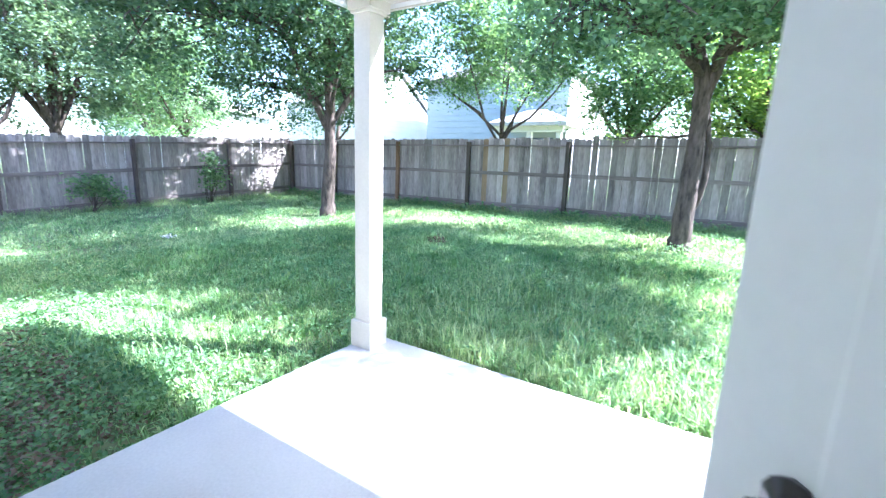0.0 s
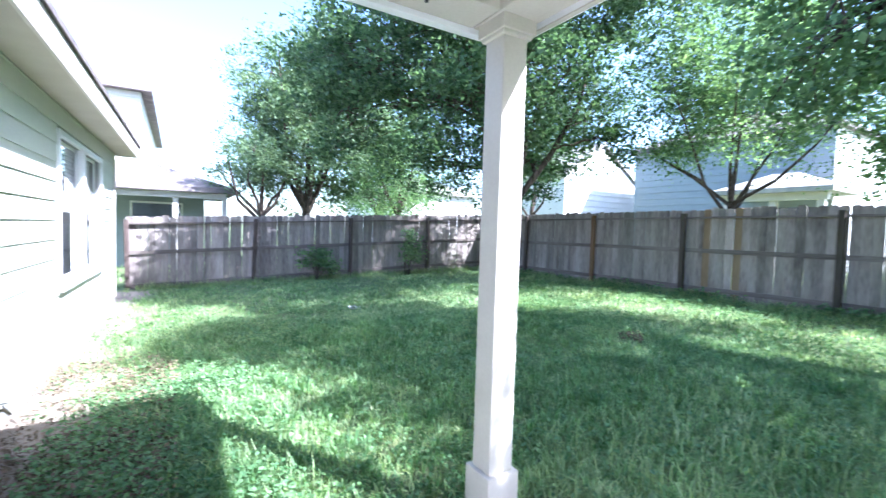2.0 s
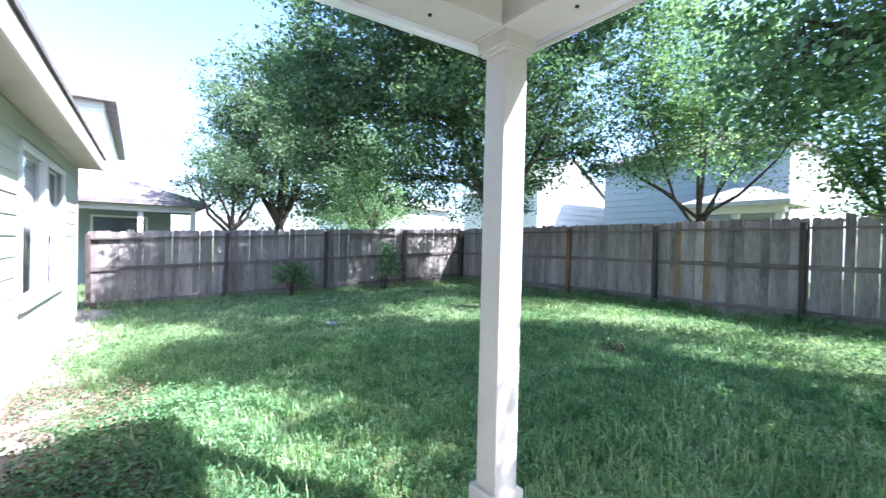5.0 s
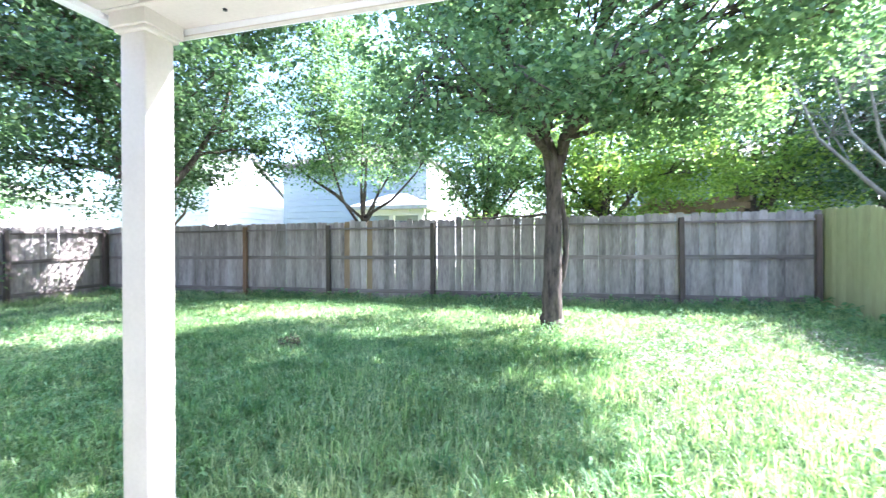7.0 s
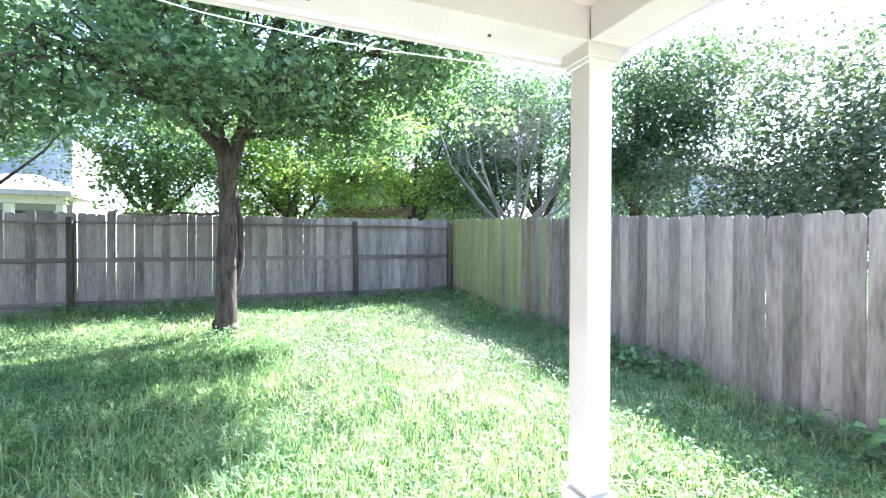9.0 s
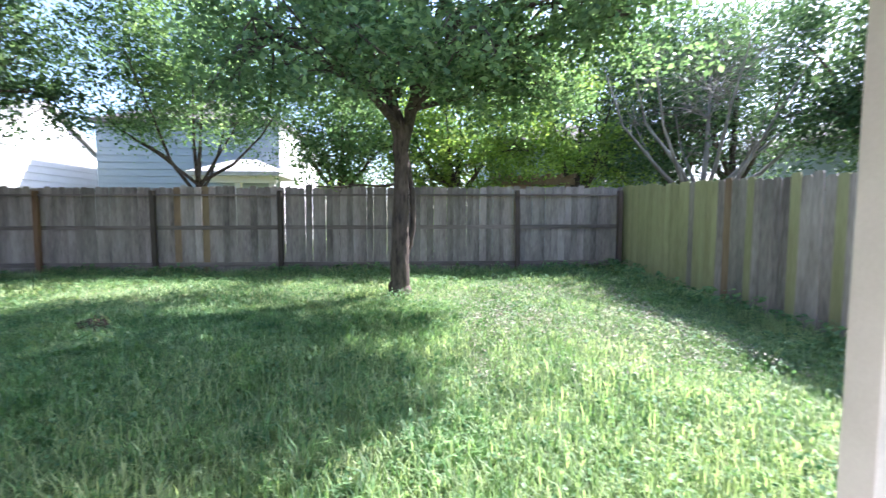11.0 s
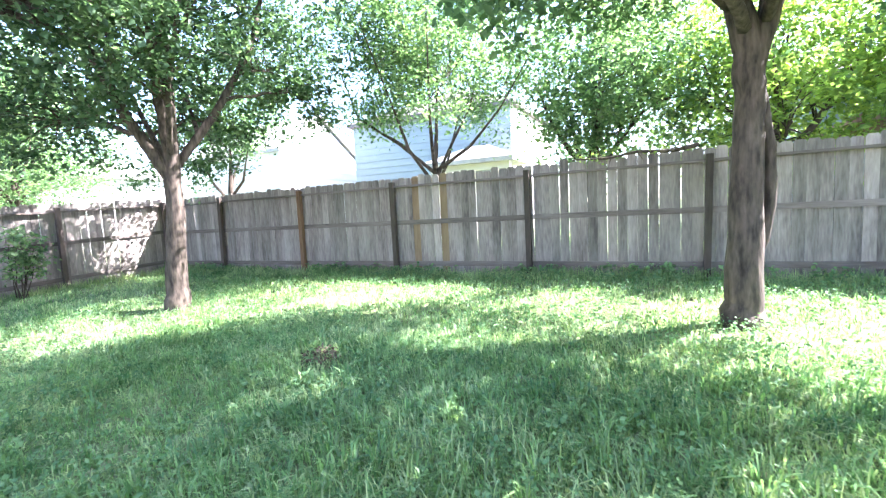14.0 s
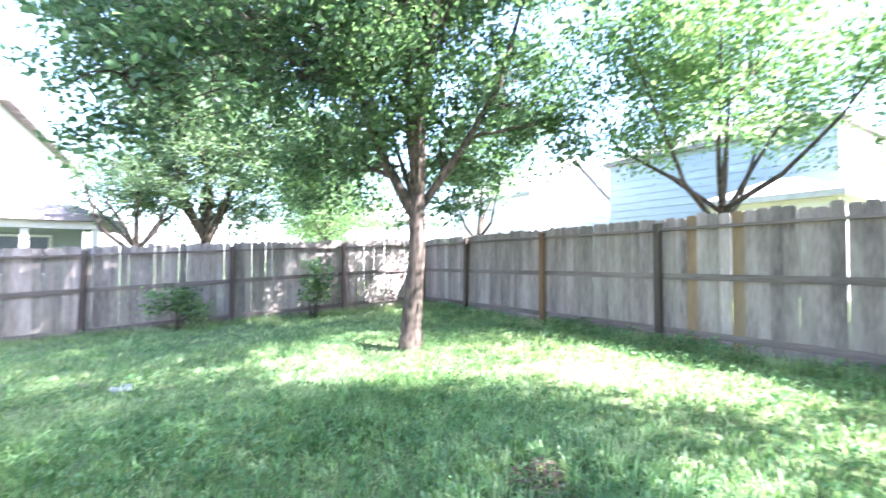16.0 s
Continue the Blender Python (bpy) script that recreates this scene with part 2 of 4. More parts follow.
def ground():
    xs = np.concatenate(([-900, -300, -120, -60, -35, -25, -19], np.arange(-16, 9.01, 0.3), [11, 15, 22, 35, 60, 120, 300, 900]))
    ys = np.concatenate(([-900, -300, -120, -60, -30, -15, -8], np.arange(-4, 14.01, 0.3), [17, 22, 30, 45, 70, 120, 300, 900]))
    gx, gy = np.meshgrid(xs, ys)
    v = np.stack((gx.ravel(), gy.ravel(), ground_z(gx, gy).ravel()), 1)
    nx, ny = len(xs), len(ys)
    i = (np.arange(ny - 1)[:, None] * nx + np.arange(nx - 1)[None, :]).ravel()
    t = np.concatenate((np.stack((i, i + 1, i + nx + 1), 1), np.stack((i, i + nx + 1, i + nx), 1)))
    ob = triangles("ground", v, t, SOIL)
    tagged(ob, "green-brown soil under an unmown lawn", "ground", kind="structure")


ground()


# ---- trees ----
def leaf_mesh(name, centres, spread, per, size, rng, mat, parent, flat=0.6, kind=""):
    """Folded leaves scattered round clump centres."""
    n = len(centres) * per
    c = np.repeat(centres, per, 0)
    p = c + rng.normal(size=(n, 3)) * (np.repeat(spread, per)[:, None] * np.array((1, 1, 0.75)))
    d = rng.normal(size=(n, 3))
    d[:, 2] = d[:, 2] * flat - 0.25
    d /= np.linalg.norm(d, axis=1)[:, None]
    s = np.cross(d, np.array((0.0, 0.0, 1.0)) + rng.normal(size=(n, 3)) * 0.55)
    s /= np.linalg.norm(s, axis=1)[:, None]
    u = np.cross(s, d)
    ln = (size * rng.uniform(0.6, 1.35, n))[:, None]
    w = ln * 0.32
    v = np.stack((p, p + d * ln * 0.5 + s * w + u * w * 0.4, p + d * ln, p + d * ln * 0.5 - s * w + u * w * 0.4), 1).reshape(-1, 3)
    k = np.arange(n)[:, None] * 4
    t = np.concatenate((k + np.array((0, 1, 2)), k + np.array((0, 2, 3))), 1).reshape(-1, 3)
    return triangles(name, v, t, mat, parent)


def curve_points(a, b, rng, steps=6, wobble=0.08, lift=0.12):
    a, b = np.array(a, float), np.array(b, float)
    out = []
    ln = np.linalg.norm(b - a)
    off = rng.normal(size=3) * wobble * ln
    for i in range(steps + 1):
        f = i / steps
        out.append(a + (b - a) * f + (off + np.array((0, 0, lift * ln))) * math.sin(math.pi * f) + (rng.normal(size=3) * 0.012 * ln if 0 < i < steps else 0))
    return out


def tree(name, at, stems, crown, clumps, per, leaf, spread, mat, bark, label, seed, trunk=None, group="", droop=0.35, twigs=0.022, limb_share=1.0, hollow=0.55, extra=(), floor=0.6):
    """stems: lists of (dx, dy, z, radius) from the foot up. crown: (dx, dy, z, rx, ry, rz)."""
    rng = np.random.default_rng(seed)
    z0 = float(ground_z(at[0], at[1])) - 0.04
    ob = root(name, (at[0], at[1], z0), label=label, category="tree", group=group)
    bm = bmesh.new()
    knots = []
    for stem in stems:
        pts, rad = [], []
        for (x0, y0, a0, r0), (x1, y1, a1, r1) in zip(stem, stem[1:]):
            for i in range(5):
                f = i / 5
                pts.append(np.array((x0 + (x1 - x0) * f, y0 + (y1 - y0) * f, a0 + (a1 - a0) * f)) + rng.normal(size=3) * (0.06 * r0 if pts else 0))
                rad.append((r0 + (r1 - r0) * f) * rng.uniform(0.96, 1.05))
        pts.append(np.array(stem[-1][:3]))
        rad.append(stem[-1][3])
        tube(bm, pts, rad, 12)
        knots += [(p, r) for p, r in zip(pts, rad) if p[2] > stems[0][-1][2] * 0.34]
    part("trunk", bm, bark, ob, smooth=True)
    cx, cy, cz, rx, ry, rz = crown
    size = np.array((rx, ry, rz))
    lobes = max(9, clumps // 26)
    k = (np.arange(lobes) + 0.5) / lobes
    turn = np.arange(lobes) * 2.399963 + rng.uniform(0, 6.28)
    flat = np.sqrt(np.maximum(1 - (1 - 2 * k) ** 2, 0))
    ld = np.stack((flat * np.cos(turn), flat * np.sin(turn), 1 - 2 * k), 1) + rng.normal(size=(lobes, 3)) * 0.16
    ld *= np.where(np.arange(lobes) % 4 == 3, rng.uniform(0.2, 0.5, lobes), rng.uniform(0.62, 0.82, lobes))[:, None]
    heart = np.array((cx, cy, cz)) + ld * size
    wide = rng.uniform(0.75, 1.3, lobes)
    if extra:
        heart = np.concatenate((heart, np.array(extra, float)))
        wide = np.concatenate((wide, np.full(len(extra), 0.9)))
        lobes = len(heart)
    d = rng.normal(size=(clumps, 3))
    d /= np.linalg.norm(d, axis=1)[:, None]
    which = rng.integers(0, lobes, clumps)
    r = rng.uniform(hollow ** 3, 1, clumps) ** (1 / 3) * wide[which] * 1.12 / max(1.0, (lobes / 12) ** 0.33) * 0.42
    c = heart[which] + d * r[:, None] * size
    out = np.hypot((c[:, 0] - cx) / rx, (c[:, 1] - cy) / ry)
    c[:, 2] -= droop * out ** 2 * rng.uniform(0.3, 1.0, clumps)
    heart[:, 2] -= droop * 0.5 * ((heart[:, 0] - cx) / rx) ** 2 + droop * 0.5 * ((heart[:, 1] - cy) / ry) ** 2
    c[:, 2] = np.maximum(c[:, 2], floor)
    bm = bmesh.new()
    kp = np.array([k[0] for k in knots])
    limbs = []
    for q in range(lobes):
        dist = np.linalg.norm(kp - heart[q], axis=1) + np.where(kp[:, 2] < heart[q, 2] - 0.3, 0, 3)
        j = int(np.argmin(dist))
        rr = min(knots[j][1] * 0.6, twigs + 0.016 * np.linalg.norm(kp[j] - heart[q]))
        limb = curve_points(kp[j], heart[q], rng, 7, 0.1)
        tube(bm, limb, [rr * (1 - 0.1 * k) for k in range(8)], 6)
        limbs.append((limb, rr))
    for i in range(int(clumps * limb_share)):
        limb, rr = limbs[which[i]]
        k = int(rng.integers(3, 8))
        tube(bm, curve_points(limb[k], c[i], rng, 4), [rr * 0.42 * (1 - 0.2 * q) for q in range(5)], 4)
    tagged(part("branchwork", bm, bark, ob, smooth=True), kind="stuff")
    if per:
        tagged(leaf_mesh("crown", c, spread * rng.uniform(0.6, 1.4, clumps), per, leaf, rng, mat, ob), kind="stuff")
    return ob


# ---- fences ----
def picket_mesh(width, height, mat, thick=0.016):
    e = 0.03
    w = width / 2
    return mesh_of(prism(bmesh.new(), [(-w, 0), (w, 0), (w, height - e), (w - e * 0.8, height), (-w + e * 0.8, height), (-w, height - e)], "y", -thick / 2, thick / 2), "picket", mat)


def fence(name, label, along, fixed, start, end, posts, rails_in, seed, pick_colour, post_mats, inward, top, gap=(0.002, 0.008), loose=None):
    """along: 'x' or 'y'. Pickets stand on the line; posts and rails on the yard side when rails_in."""
    rng = np.random.default_rng(seed)
    ob = root(name, label=label, category="fence", group="yard fences")
    meshes = {m: picket_mesh(0.14, 1.83, m) for m in (WOOD, WOOD_WARM, WOOD_ALGAE)}
    turn = 0 if along == "x" else 90

    def at(s, off, z, lean=0.0):
        x, y = (s, fixed + off) if along == "x" else (fixed + off, s)
        return pose(x, y, z, 0, 0, turn) @ pose(0, 0, 0, 0, lean, 0)

    def gz(s):
        return top(s) - 1.83
    s = start + 0.07
    run, pick = 0, WOOD
    while s < end - 0.05:
        if run <= 0:
            run, pick = 1, pick_colour(s, rng)
        run -= 1
        shared("picket", meshes[pick], ob, at(s, rng.normal() * 0.003, gz(s) + rng.normal() * 0.017, rng.normal() * 0.17))
        s += 0.14 + (gap[0] if rng.random() < 0.4 else rng.uniform(*gap) * (loose(s) if loose else 1.0))
    side = inward if rails_in else -inward
    pm = {}
    for i, q in enumerate(posts):
        m = post_mats[i % len(post_mats)]
        if m not in pm:
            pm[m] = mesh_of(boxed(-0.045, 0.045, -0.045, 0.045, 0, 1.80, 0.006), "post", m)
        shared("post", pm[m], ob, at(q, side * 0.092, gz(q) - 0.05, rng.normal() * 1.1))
    for a, b in zip(posts, posts[1:]):
        for h, half, deep in ((1.66, 0.019, 0.042), (0.98, 0.043, 0.019), (0.2, 0.043, 0.019)):
            bm = bmesh.new()
            za, zb = gz(a) + h, gz(b) + h
            ends = [(a - 0.0, za), (b - 0.0, zb)]
            lo = side * 0.010 if side > 0 else side * (0.010 + 2 * deep)
            r = []
            for q, z in ends:
                r.append([bm.verts.new((q, fixed + o, z + dz) if along == "x" else (fixed + o, q, z + dz)) for o, dz in ((lo, -half), (lo + 2 * deep, -half), (lo + 2 * deep, half), (lo, half))])
            for k in range(4):
                bm.faces.new((r[0][k], r[0][(k + 1) % 4], r[1][(k + 1) % 4], r[1][k]))
            bm.faces.new(r[0][::-1])
            bm.faces.new(r[1])
            part("rail", bm, WOOD_SHADED, ob)
    return ob


def back_colour(q, rng):
    return WOOD_WARM if abs(q + 5.35) < 0.08 or abs(q + 4.72) < 0.08 else WOOD


def board_colour(q, rng):
    if 6.84 < q < 6.99:
        return WOOD_WARM
    return WOOD_ALGAE if rng.random() < min(max((q - 4.6) / 3.6, 0), 0.95) else WOOD


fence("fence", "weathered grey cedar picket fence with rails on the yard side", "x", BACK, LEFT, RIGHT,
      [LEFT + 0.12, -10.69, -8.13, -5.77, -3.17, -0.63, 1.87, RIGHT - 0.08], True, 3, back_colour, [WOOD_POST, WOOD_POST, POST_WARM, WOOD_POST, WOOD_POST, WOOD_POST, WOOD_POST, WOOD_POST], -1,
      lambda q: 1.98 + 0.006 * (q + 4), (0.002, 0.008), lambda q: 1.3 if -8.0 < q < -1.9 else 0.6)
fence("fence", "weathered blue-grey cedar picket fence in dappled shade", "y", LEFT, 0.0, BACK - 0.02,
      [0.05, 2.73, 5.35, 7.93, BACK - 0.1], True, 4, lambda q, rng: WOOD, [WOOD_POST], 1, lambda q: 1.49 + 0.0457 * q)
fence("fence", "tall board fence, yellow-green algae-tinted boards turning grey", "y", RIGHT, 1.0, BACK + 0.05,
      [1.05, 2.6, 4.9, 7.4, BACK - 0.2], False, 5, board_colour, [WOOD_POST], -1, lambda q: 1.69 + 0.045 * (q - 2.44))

# woody vine lying along the top of the picket fence
rng = np.random.default_rng(17)
bm = bmesh.new()
vx = np.linspace(-2.45, -0.72, 16)
vine = [(q, BACK - 0.035 + 0.02 * math.sin(5 * q), 1.975 + 0.006 * (q + 4) + 0.018 * math.sin(7.3 * q) + 0.05 * (q + 2.45) / 1.73) for q in vx]
tube(bm, vine, [0.012 + 0.022 * k / 15 for k in range(16)], 7)
for k in (2, 5, 8, 11, 13):
    tip = (vine[k][0] + rng.uniform(-0.3, 0.1), vine[k][1] - rng.uniform(0.02, 0.12), vine[k][2] + rng.uniform(-0.22, 0.12))
    tube(bm, curve_points(vine[k], tip, rng, 4), [0.010 - 0.0018 * q for q in range(5)], 5)
creeper = root("vine", label="dead woody vine lying along the fence top", category="vine")
part("stem", bm, BARK, creeper, smooth=True)
leaf_mesh("foliage", np.array([vine[k] for k in (1, 3, 4, 10)]), np.full(4, 0.07), 14, 0.07, rng, LEAF_LIGHT, creeper)

# ---- patio ----
patio = root("patio", label="smooth pale concrete patio slab at the back door", category="patio", kind="structure")
part("slab", boxed(PATIO[0], PATIO[1], PATIO[2], PATIO[3], -0.22, 0.0, 0.012), CONCRETE, patio)


def post(x, y, label):
    ob = root("porch_post", (x, y, 0), label=label, category="post", group="patio posts")
    part("plinth", boxed(-0.095, 0.095, -0.095, 0.095, 0.0, 0.205, 0.006), TRIM, ob)
    part("shaft", boxed(-0.071, 0.071, -0.071, 0.071, 0.2, 2.34, 0.008), TRIM, ob)
    bm = boxed(-0.1, 0.1, -0.1, 0.1, 2.335, 2.48, 0.004)
    box(bm, -0.088, 0.088, -0.088, 0.088, 2.315, 2.34, 0.008)
    part("capital", bm, TRIM, ob)


post(-2.155, 2.385, "square cream-painted porch post with plinth and capital, dappled sun")
post(1.56, 2.37, "square cream-painted porch post on the corner of the patio")

cover = root("patio_cover", label="cream-painted patio roof on boxed beams, attached to the house", category="patio roof", kind="structure")
part("beam", boxed(-2.285, 1.69, 2.27, 2.5, 2.40, 2.64, 0.006), TRIM, cover)
part("beam", boxed(-2.285, -2.06, -0.1, 2.265, 2.40, 2.64, 0.006), TRIM, cover)
part("beam", boxed(1.465, 1.69, -0.1, 2.265, 2.40, 2.64, 0.006), TRIM, cover)
part("ceiling_panel", boxed(-2.06, 1.465, -0.1, 2.27, 2.56, 2.60), SOFFIT, cover)
part("drip_edge", boxed(-2.34, 1.745, 2.503, 2.55, 2.375, 2.66, 0.004), VINYL, cover)
part("drip_edge", boxed(-2.34, -2.288, 0.36, 2.50, 2.375, 2.66, 0.004), VINYL, cover)
part("drip_edge", boxed(1.693, 1.745, 0.36, 2.50, 2.375, 2.66, 0.004), VINYL, cover)
part("moulding", boxed(-2.30, 1.70, 2.5025, 2.53, 2.368, 2.374, 0.0), TRIM, cover)
part("roof_deck", prism(bmesh.new(), [(2.62, 2.665), (2.62, 2.72), (0.25, 2.95), (0.25, 2.89)], "x", -2.44, 1.84), SHINGLE, cover)
for bx, by in ((-1.75, 2.40), (-2.18, 1.95), (0.2, 2.40), (1.0, 2.40)):
    part("bolt", tube(bmesh.new(), [(bx, by, 2.401), (bx, by, 2.393)], [0.009, 0.009], 8), METAL, cover)

# thin cable under the outer edge of the beam
bm = bmesh.new()
tube(bm, [(1.62, 2.6, 2.40), (1.1, 2.61, 2.365), (0.6, 2.615, 2.345), (0.2, 2.62, 2.35), (-0.2, 2.62, 2.372), (-0.7, 2.6, 2.43)], [0.0022] * 6, 6)
cable = part("cable", bm, WIRE)
tagged(cable, "thin white cable sagging under the patio roof edge", "cable")

# ---- own house ----
WALL_TOP = 2.62
HX0, HX1 = -8.6, 3.4            # local x along the wall, from the patio's corner
house = root("house", (-2.0, -0.14, 0), -1.1, label="single-storey cream lap-sided house with white windows", category="house")
OPENINGS = [(-7.1, -4.55, 0.70, 2.28), (0.06, 0.98, 0.68, 2.28), (1.66, 2.50, 0.0, 2.06)]


def spans(z0, z1, x0, x1):
    cuts = sorted((a, b) for a, b, lo, hi in OPENINGS if z1 > lo + 1e-6 and z0 < hi - 1e-6)
    s = x0
    for a, b in cuts:
        yield s, a
        s = b
    yield s, x1


edges = sorted({-0.02, WALL_TOP} | {v for o in OPENINGS for v in o[2:] if v > 0})
for z0, z1 in zip(edges, edges[1:]):
    for a, b in spans(z0, z1, HX0, HX1):
        part("wall_core", boxed(a, b, -0.16, -0.025, z0, z1), SLAB, house)
part("foundation", boxed(HX0 + 0.01, HX1 - 0.01, -0.16, -0.006, -0.6, -0.022), SLAB, house)
part("side_wall", boxed(HX0, HX0 + 0.14, -9.0, -0.165, -0.6, WALL_TOP), WHITE_SIDE, house)
part("side_wall", boxed(HX1 - 0.14, HX1, -9.0, -0.165, -0.6, WALL_TOP), WHITE_SIDE, house)
part("back_wall", boxed(HX0, HX1, -9.15, -9.005, -0.6, WALL_TOP), WHITE_SIDE, house)
part("inner_floor", boxed(HX0 + 0.15, HX1 - 0.15, -9.0, -0.165, -0.1, -0.01), SLAB, house)
part("roof", prism(bmesh.new(), [(0.362, 2.79), (0.362, 2.838), (-4.5, 4.68), (-9.6, 2.80), (-9.6, 2.74), (-4.5, 4.61)], "x", HX0 - 0.3, HX1 + 0.3), SHINGLE, house)
part("soffit", boxed(HX0 - 0.25, HX1 + 0.25, 0.0, 0.333, 2.60, 2.615), SOFFIT, house)
part("fascia", boxed(HX0 - 0.28, HX1 + 0.28, 0.335, 0.362, 2.565, 2.785, 0.004), TRIM, house)
part("gutter_edge", boxed(HX0 - 0.29, HX1 + 0.29, 0.365, 0.385, 2.79, 2.845, 0.004), SHINGLE, house)
part("corner_trim", boxed(HX0 - 0.012, HX0 + 0.09, -0.02, 0.014, -0.02, 2.598, 0.004), TRIM, house)
LAP = 0.2
z = -0.02
while z < WALL_TOP - 0.03:
    top = min(z + LAP, WALL_TOP - 0.02)
    for a, b in spans(z, top, HX0 + 0.093, HX1):
        if b - a > 0.05:
            part("siding_board", prism(bmesh.new(), [(-0.024, z), (0.0, z), (0.001, z + 0.004), (-0.012, top + 0.012), (-0.024, top + 0.012)], "x", a, b), SIDING, house)
    z += LAP


def sash_window(name, x0, x1, z0, z1, label, split=()):
    """A white sash window in the house's wall, with trim, sashes, panes and blinds."""
    ob = root(name, label=label, category="window", kind="structure")
    ob.matrix_basis = house.matrix_basis
    w = 0.06
    bm = bmesh.new()
    for a, b, c, d in ((x0 - w, x1 + w, z0 - w, z0), (x0 - w, x1 + w, z1, z1 + w), (x0 - w, x0, z0, z1), (x1, x1 + w, z0, z1)):
        box(bm, a, b, -0.03, 0.022, c, d, 0.004)
    part("window_trim", bm, VINYL, ob)
    part("window_sill", boxed(x0 - w - 0.01, x1 + w + 0.01, -0.02, 0.045, z0 - w - 0.028, z0 - w - 0.002, 0.005), VINYL, ob)
    marks = [x0, *split, x1]
    mid = (z0 + z1) / 2
    for a, b in zip(marks, marks[1:]):
        if a != x0:
            part("mullion", boxed(a - 0.045, a + 0.045, -0.06, 0.018, z0, z1, 0.004), VINYL, ob)
        for lo, hi, y in ((z0, mid + 0.02, -0.055), (mid - 0.02, z1, -0.085)):
            f = 0.035
            bm = bmesh.new()
            for p, q, r, s in ((a, b, lo, lo + f), (a, b, hi - f, hi), (a, a + f, lo + f, hi - f), (b - f, b, lo + f, hi - f)):
                box(bm, p, q, y - 0.012, y + 0.012, r, s, 0.003)
            sash = part("sash", bm, VINYL, ob)
            pane = part("pane", boxed(a + f, b - f, y - 0.002, y + 0.002, lo + f, hi - f), GLASS, sash)
            pane.visible_shadow = False
        n = int((z1 - mid) / 0.05)
        for i in range(n):
            zz = mid + 0.03 + i * 0.05
            part("blind_slat", boxed(a + 0.02, b - 0.02, -0.150, -0.115, zz, zz + 0.004), BLIND, ob)
    # dark sheet added behind the panes; the unlit room's darkness is its colour
    part("dark_room", boxed(x0 - 0.1, x1 + 0.1, -0.6, -0.58, z0 - 0.2, z1 + 0.2), DARK, ob)


sash_window("window_1", -7.1, -4.55, 0.70, 2.28, "pair of white vinyl sash windows with blinds, lit by sun", (-5.82,))
sash_window("window_2", 0.06, 0.98, 0.68, 2.28, "white vinyl sash window with a dark backing behind its glass beside the patio")

# open back door, hinged on its outer jamb
jamb = root("door_frame", label="white painted frame of the open back door", category="door frame", kind="structure")
jamb.matrix_basis = house.matrix_basis
part("jamb", boxed(1.66, 1.70, -0.15, 0.02, 0.0, 2.03, 0.003), TRIM, jamb)
part("jamb", boxed(2.46, 2.50, -0.15, 0.02, 0.0, 2.03, 0.003), TRIM, jamb)
part("head", boxed(1.66, 2.50, -0.15, 0.02, 2.033, 2.06, 0.003), TRIM, jamb)
part("threshold", boxed(1.70, 2.46, -0.15, 0.03, 0.0, 0.02, 0.003), METAL, jamb)
door = root("door_1", (0.487, -0.13, 0.012), 128, label="white painted back door standing half open", category="door", kind="structure")
leaf = part("door_leaf", boxed(0.0, 0.76, -0.022, 0.022, 0.0, 2.0, 0.003), VINYL, door)
for pz0, pz1 in ((0.2, 0.85), (1.05, 1.85)):
    for px0, px1 in ((0.1, 0.34), (0.42, 0.66)):
        part("panel", boxed(px0, px1, -0.026, 0.026, pz0, pz1, 0.003), VINYL, leaf)
for sy in (-1, 1):
    handle = part("handle", tube(bmesh.new(), [(0.69, sy * 0.022, 0.93), (0.69, sy * 0.07, 0.93), (0.67, sy * 0.075, 0.93), (0.57, sy * 0.075, 0.925)], [0.022, 0.012, 0.011, 0.009], 10), METAL, door, "dark metal lever handle", True)

for sy in (-1, 1):
    part("deadbolt", tube(bmesh.new(), [(0.672, sy * 0.022, 1.145), (0.672, sy * 0.03, 1.145), (0.672, sy * 0.034, 1.145), (0.672, sy * 0.055, 1.145)], [0.024, 0.024, 0.009, 0.011], 12), METAL, door, "dark metal deadbolt", True)

# hose hanger with hose, and the tap
hanger = root("hose_hanger", (-3.05, 0.0, 0.66), -1.1, label="tan plastic hose hanger on siding with looped grey hose", category="hose hanger")
hanger.matrix_basis = house.matrix_basis @ pose(-0.80, 0, 0.66)
part("back_plate", boxed(-0.16, 0.14, 0.0, 0.022, -0.075, 0.05, 0.01), TAN_PLASTIC, hanger)
part("saddle", prism(bmesh.new(), [(0.12 * math.cos(a), -0.07 + 0.09 * math.sin(a)) for a in np.linspace(0.1, math.pi - 0.1, 14)] + [(0.108 * math.cos(a), -0.07 + 0.078 * math.sin(a)) for a in np.linspace(math.pi - 0.1, 0.1, 14)], "y", 0.022, 0.19), TAN_PLASTIC, hanger)
part("lip", prism(bmesh.new(), [(0.15 * math.cos(a), -0.07 + 0.12 * math.sin(a)) for a in np.linspace(0.05, math.pi - 0.05, 14)] + [(0.1 * math.cos(a), -0.07 + 0.07 * math.sin(a)) for a in np.linspace(math.pi - 0.05, 0.05, 14)], "y", 0.19, 0.2), TAN_PLASTIC, hanger)
part("tray", boxed(-0.12, 0.12, 0.022, 0.2, -0.078, -0.066, 0.004), TAN_PLASTIC, hanger)
for k in range(2):
    ring = [((0.135 + 0.012 * k) * math.cos(a), 0.12 + 0.03 * k + 0.02 * math.sin(a + k), 0.045 + (0.15 + 0.012 * k) * math.sin(a)) for a in np.linspace(0.3 * k, 2 * math.pi + 0.2, 30)]
    part("hose", tube(bmesh.new(), ring, [0.012] * 30, 8), HOSE, hanger, smooth=True)
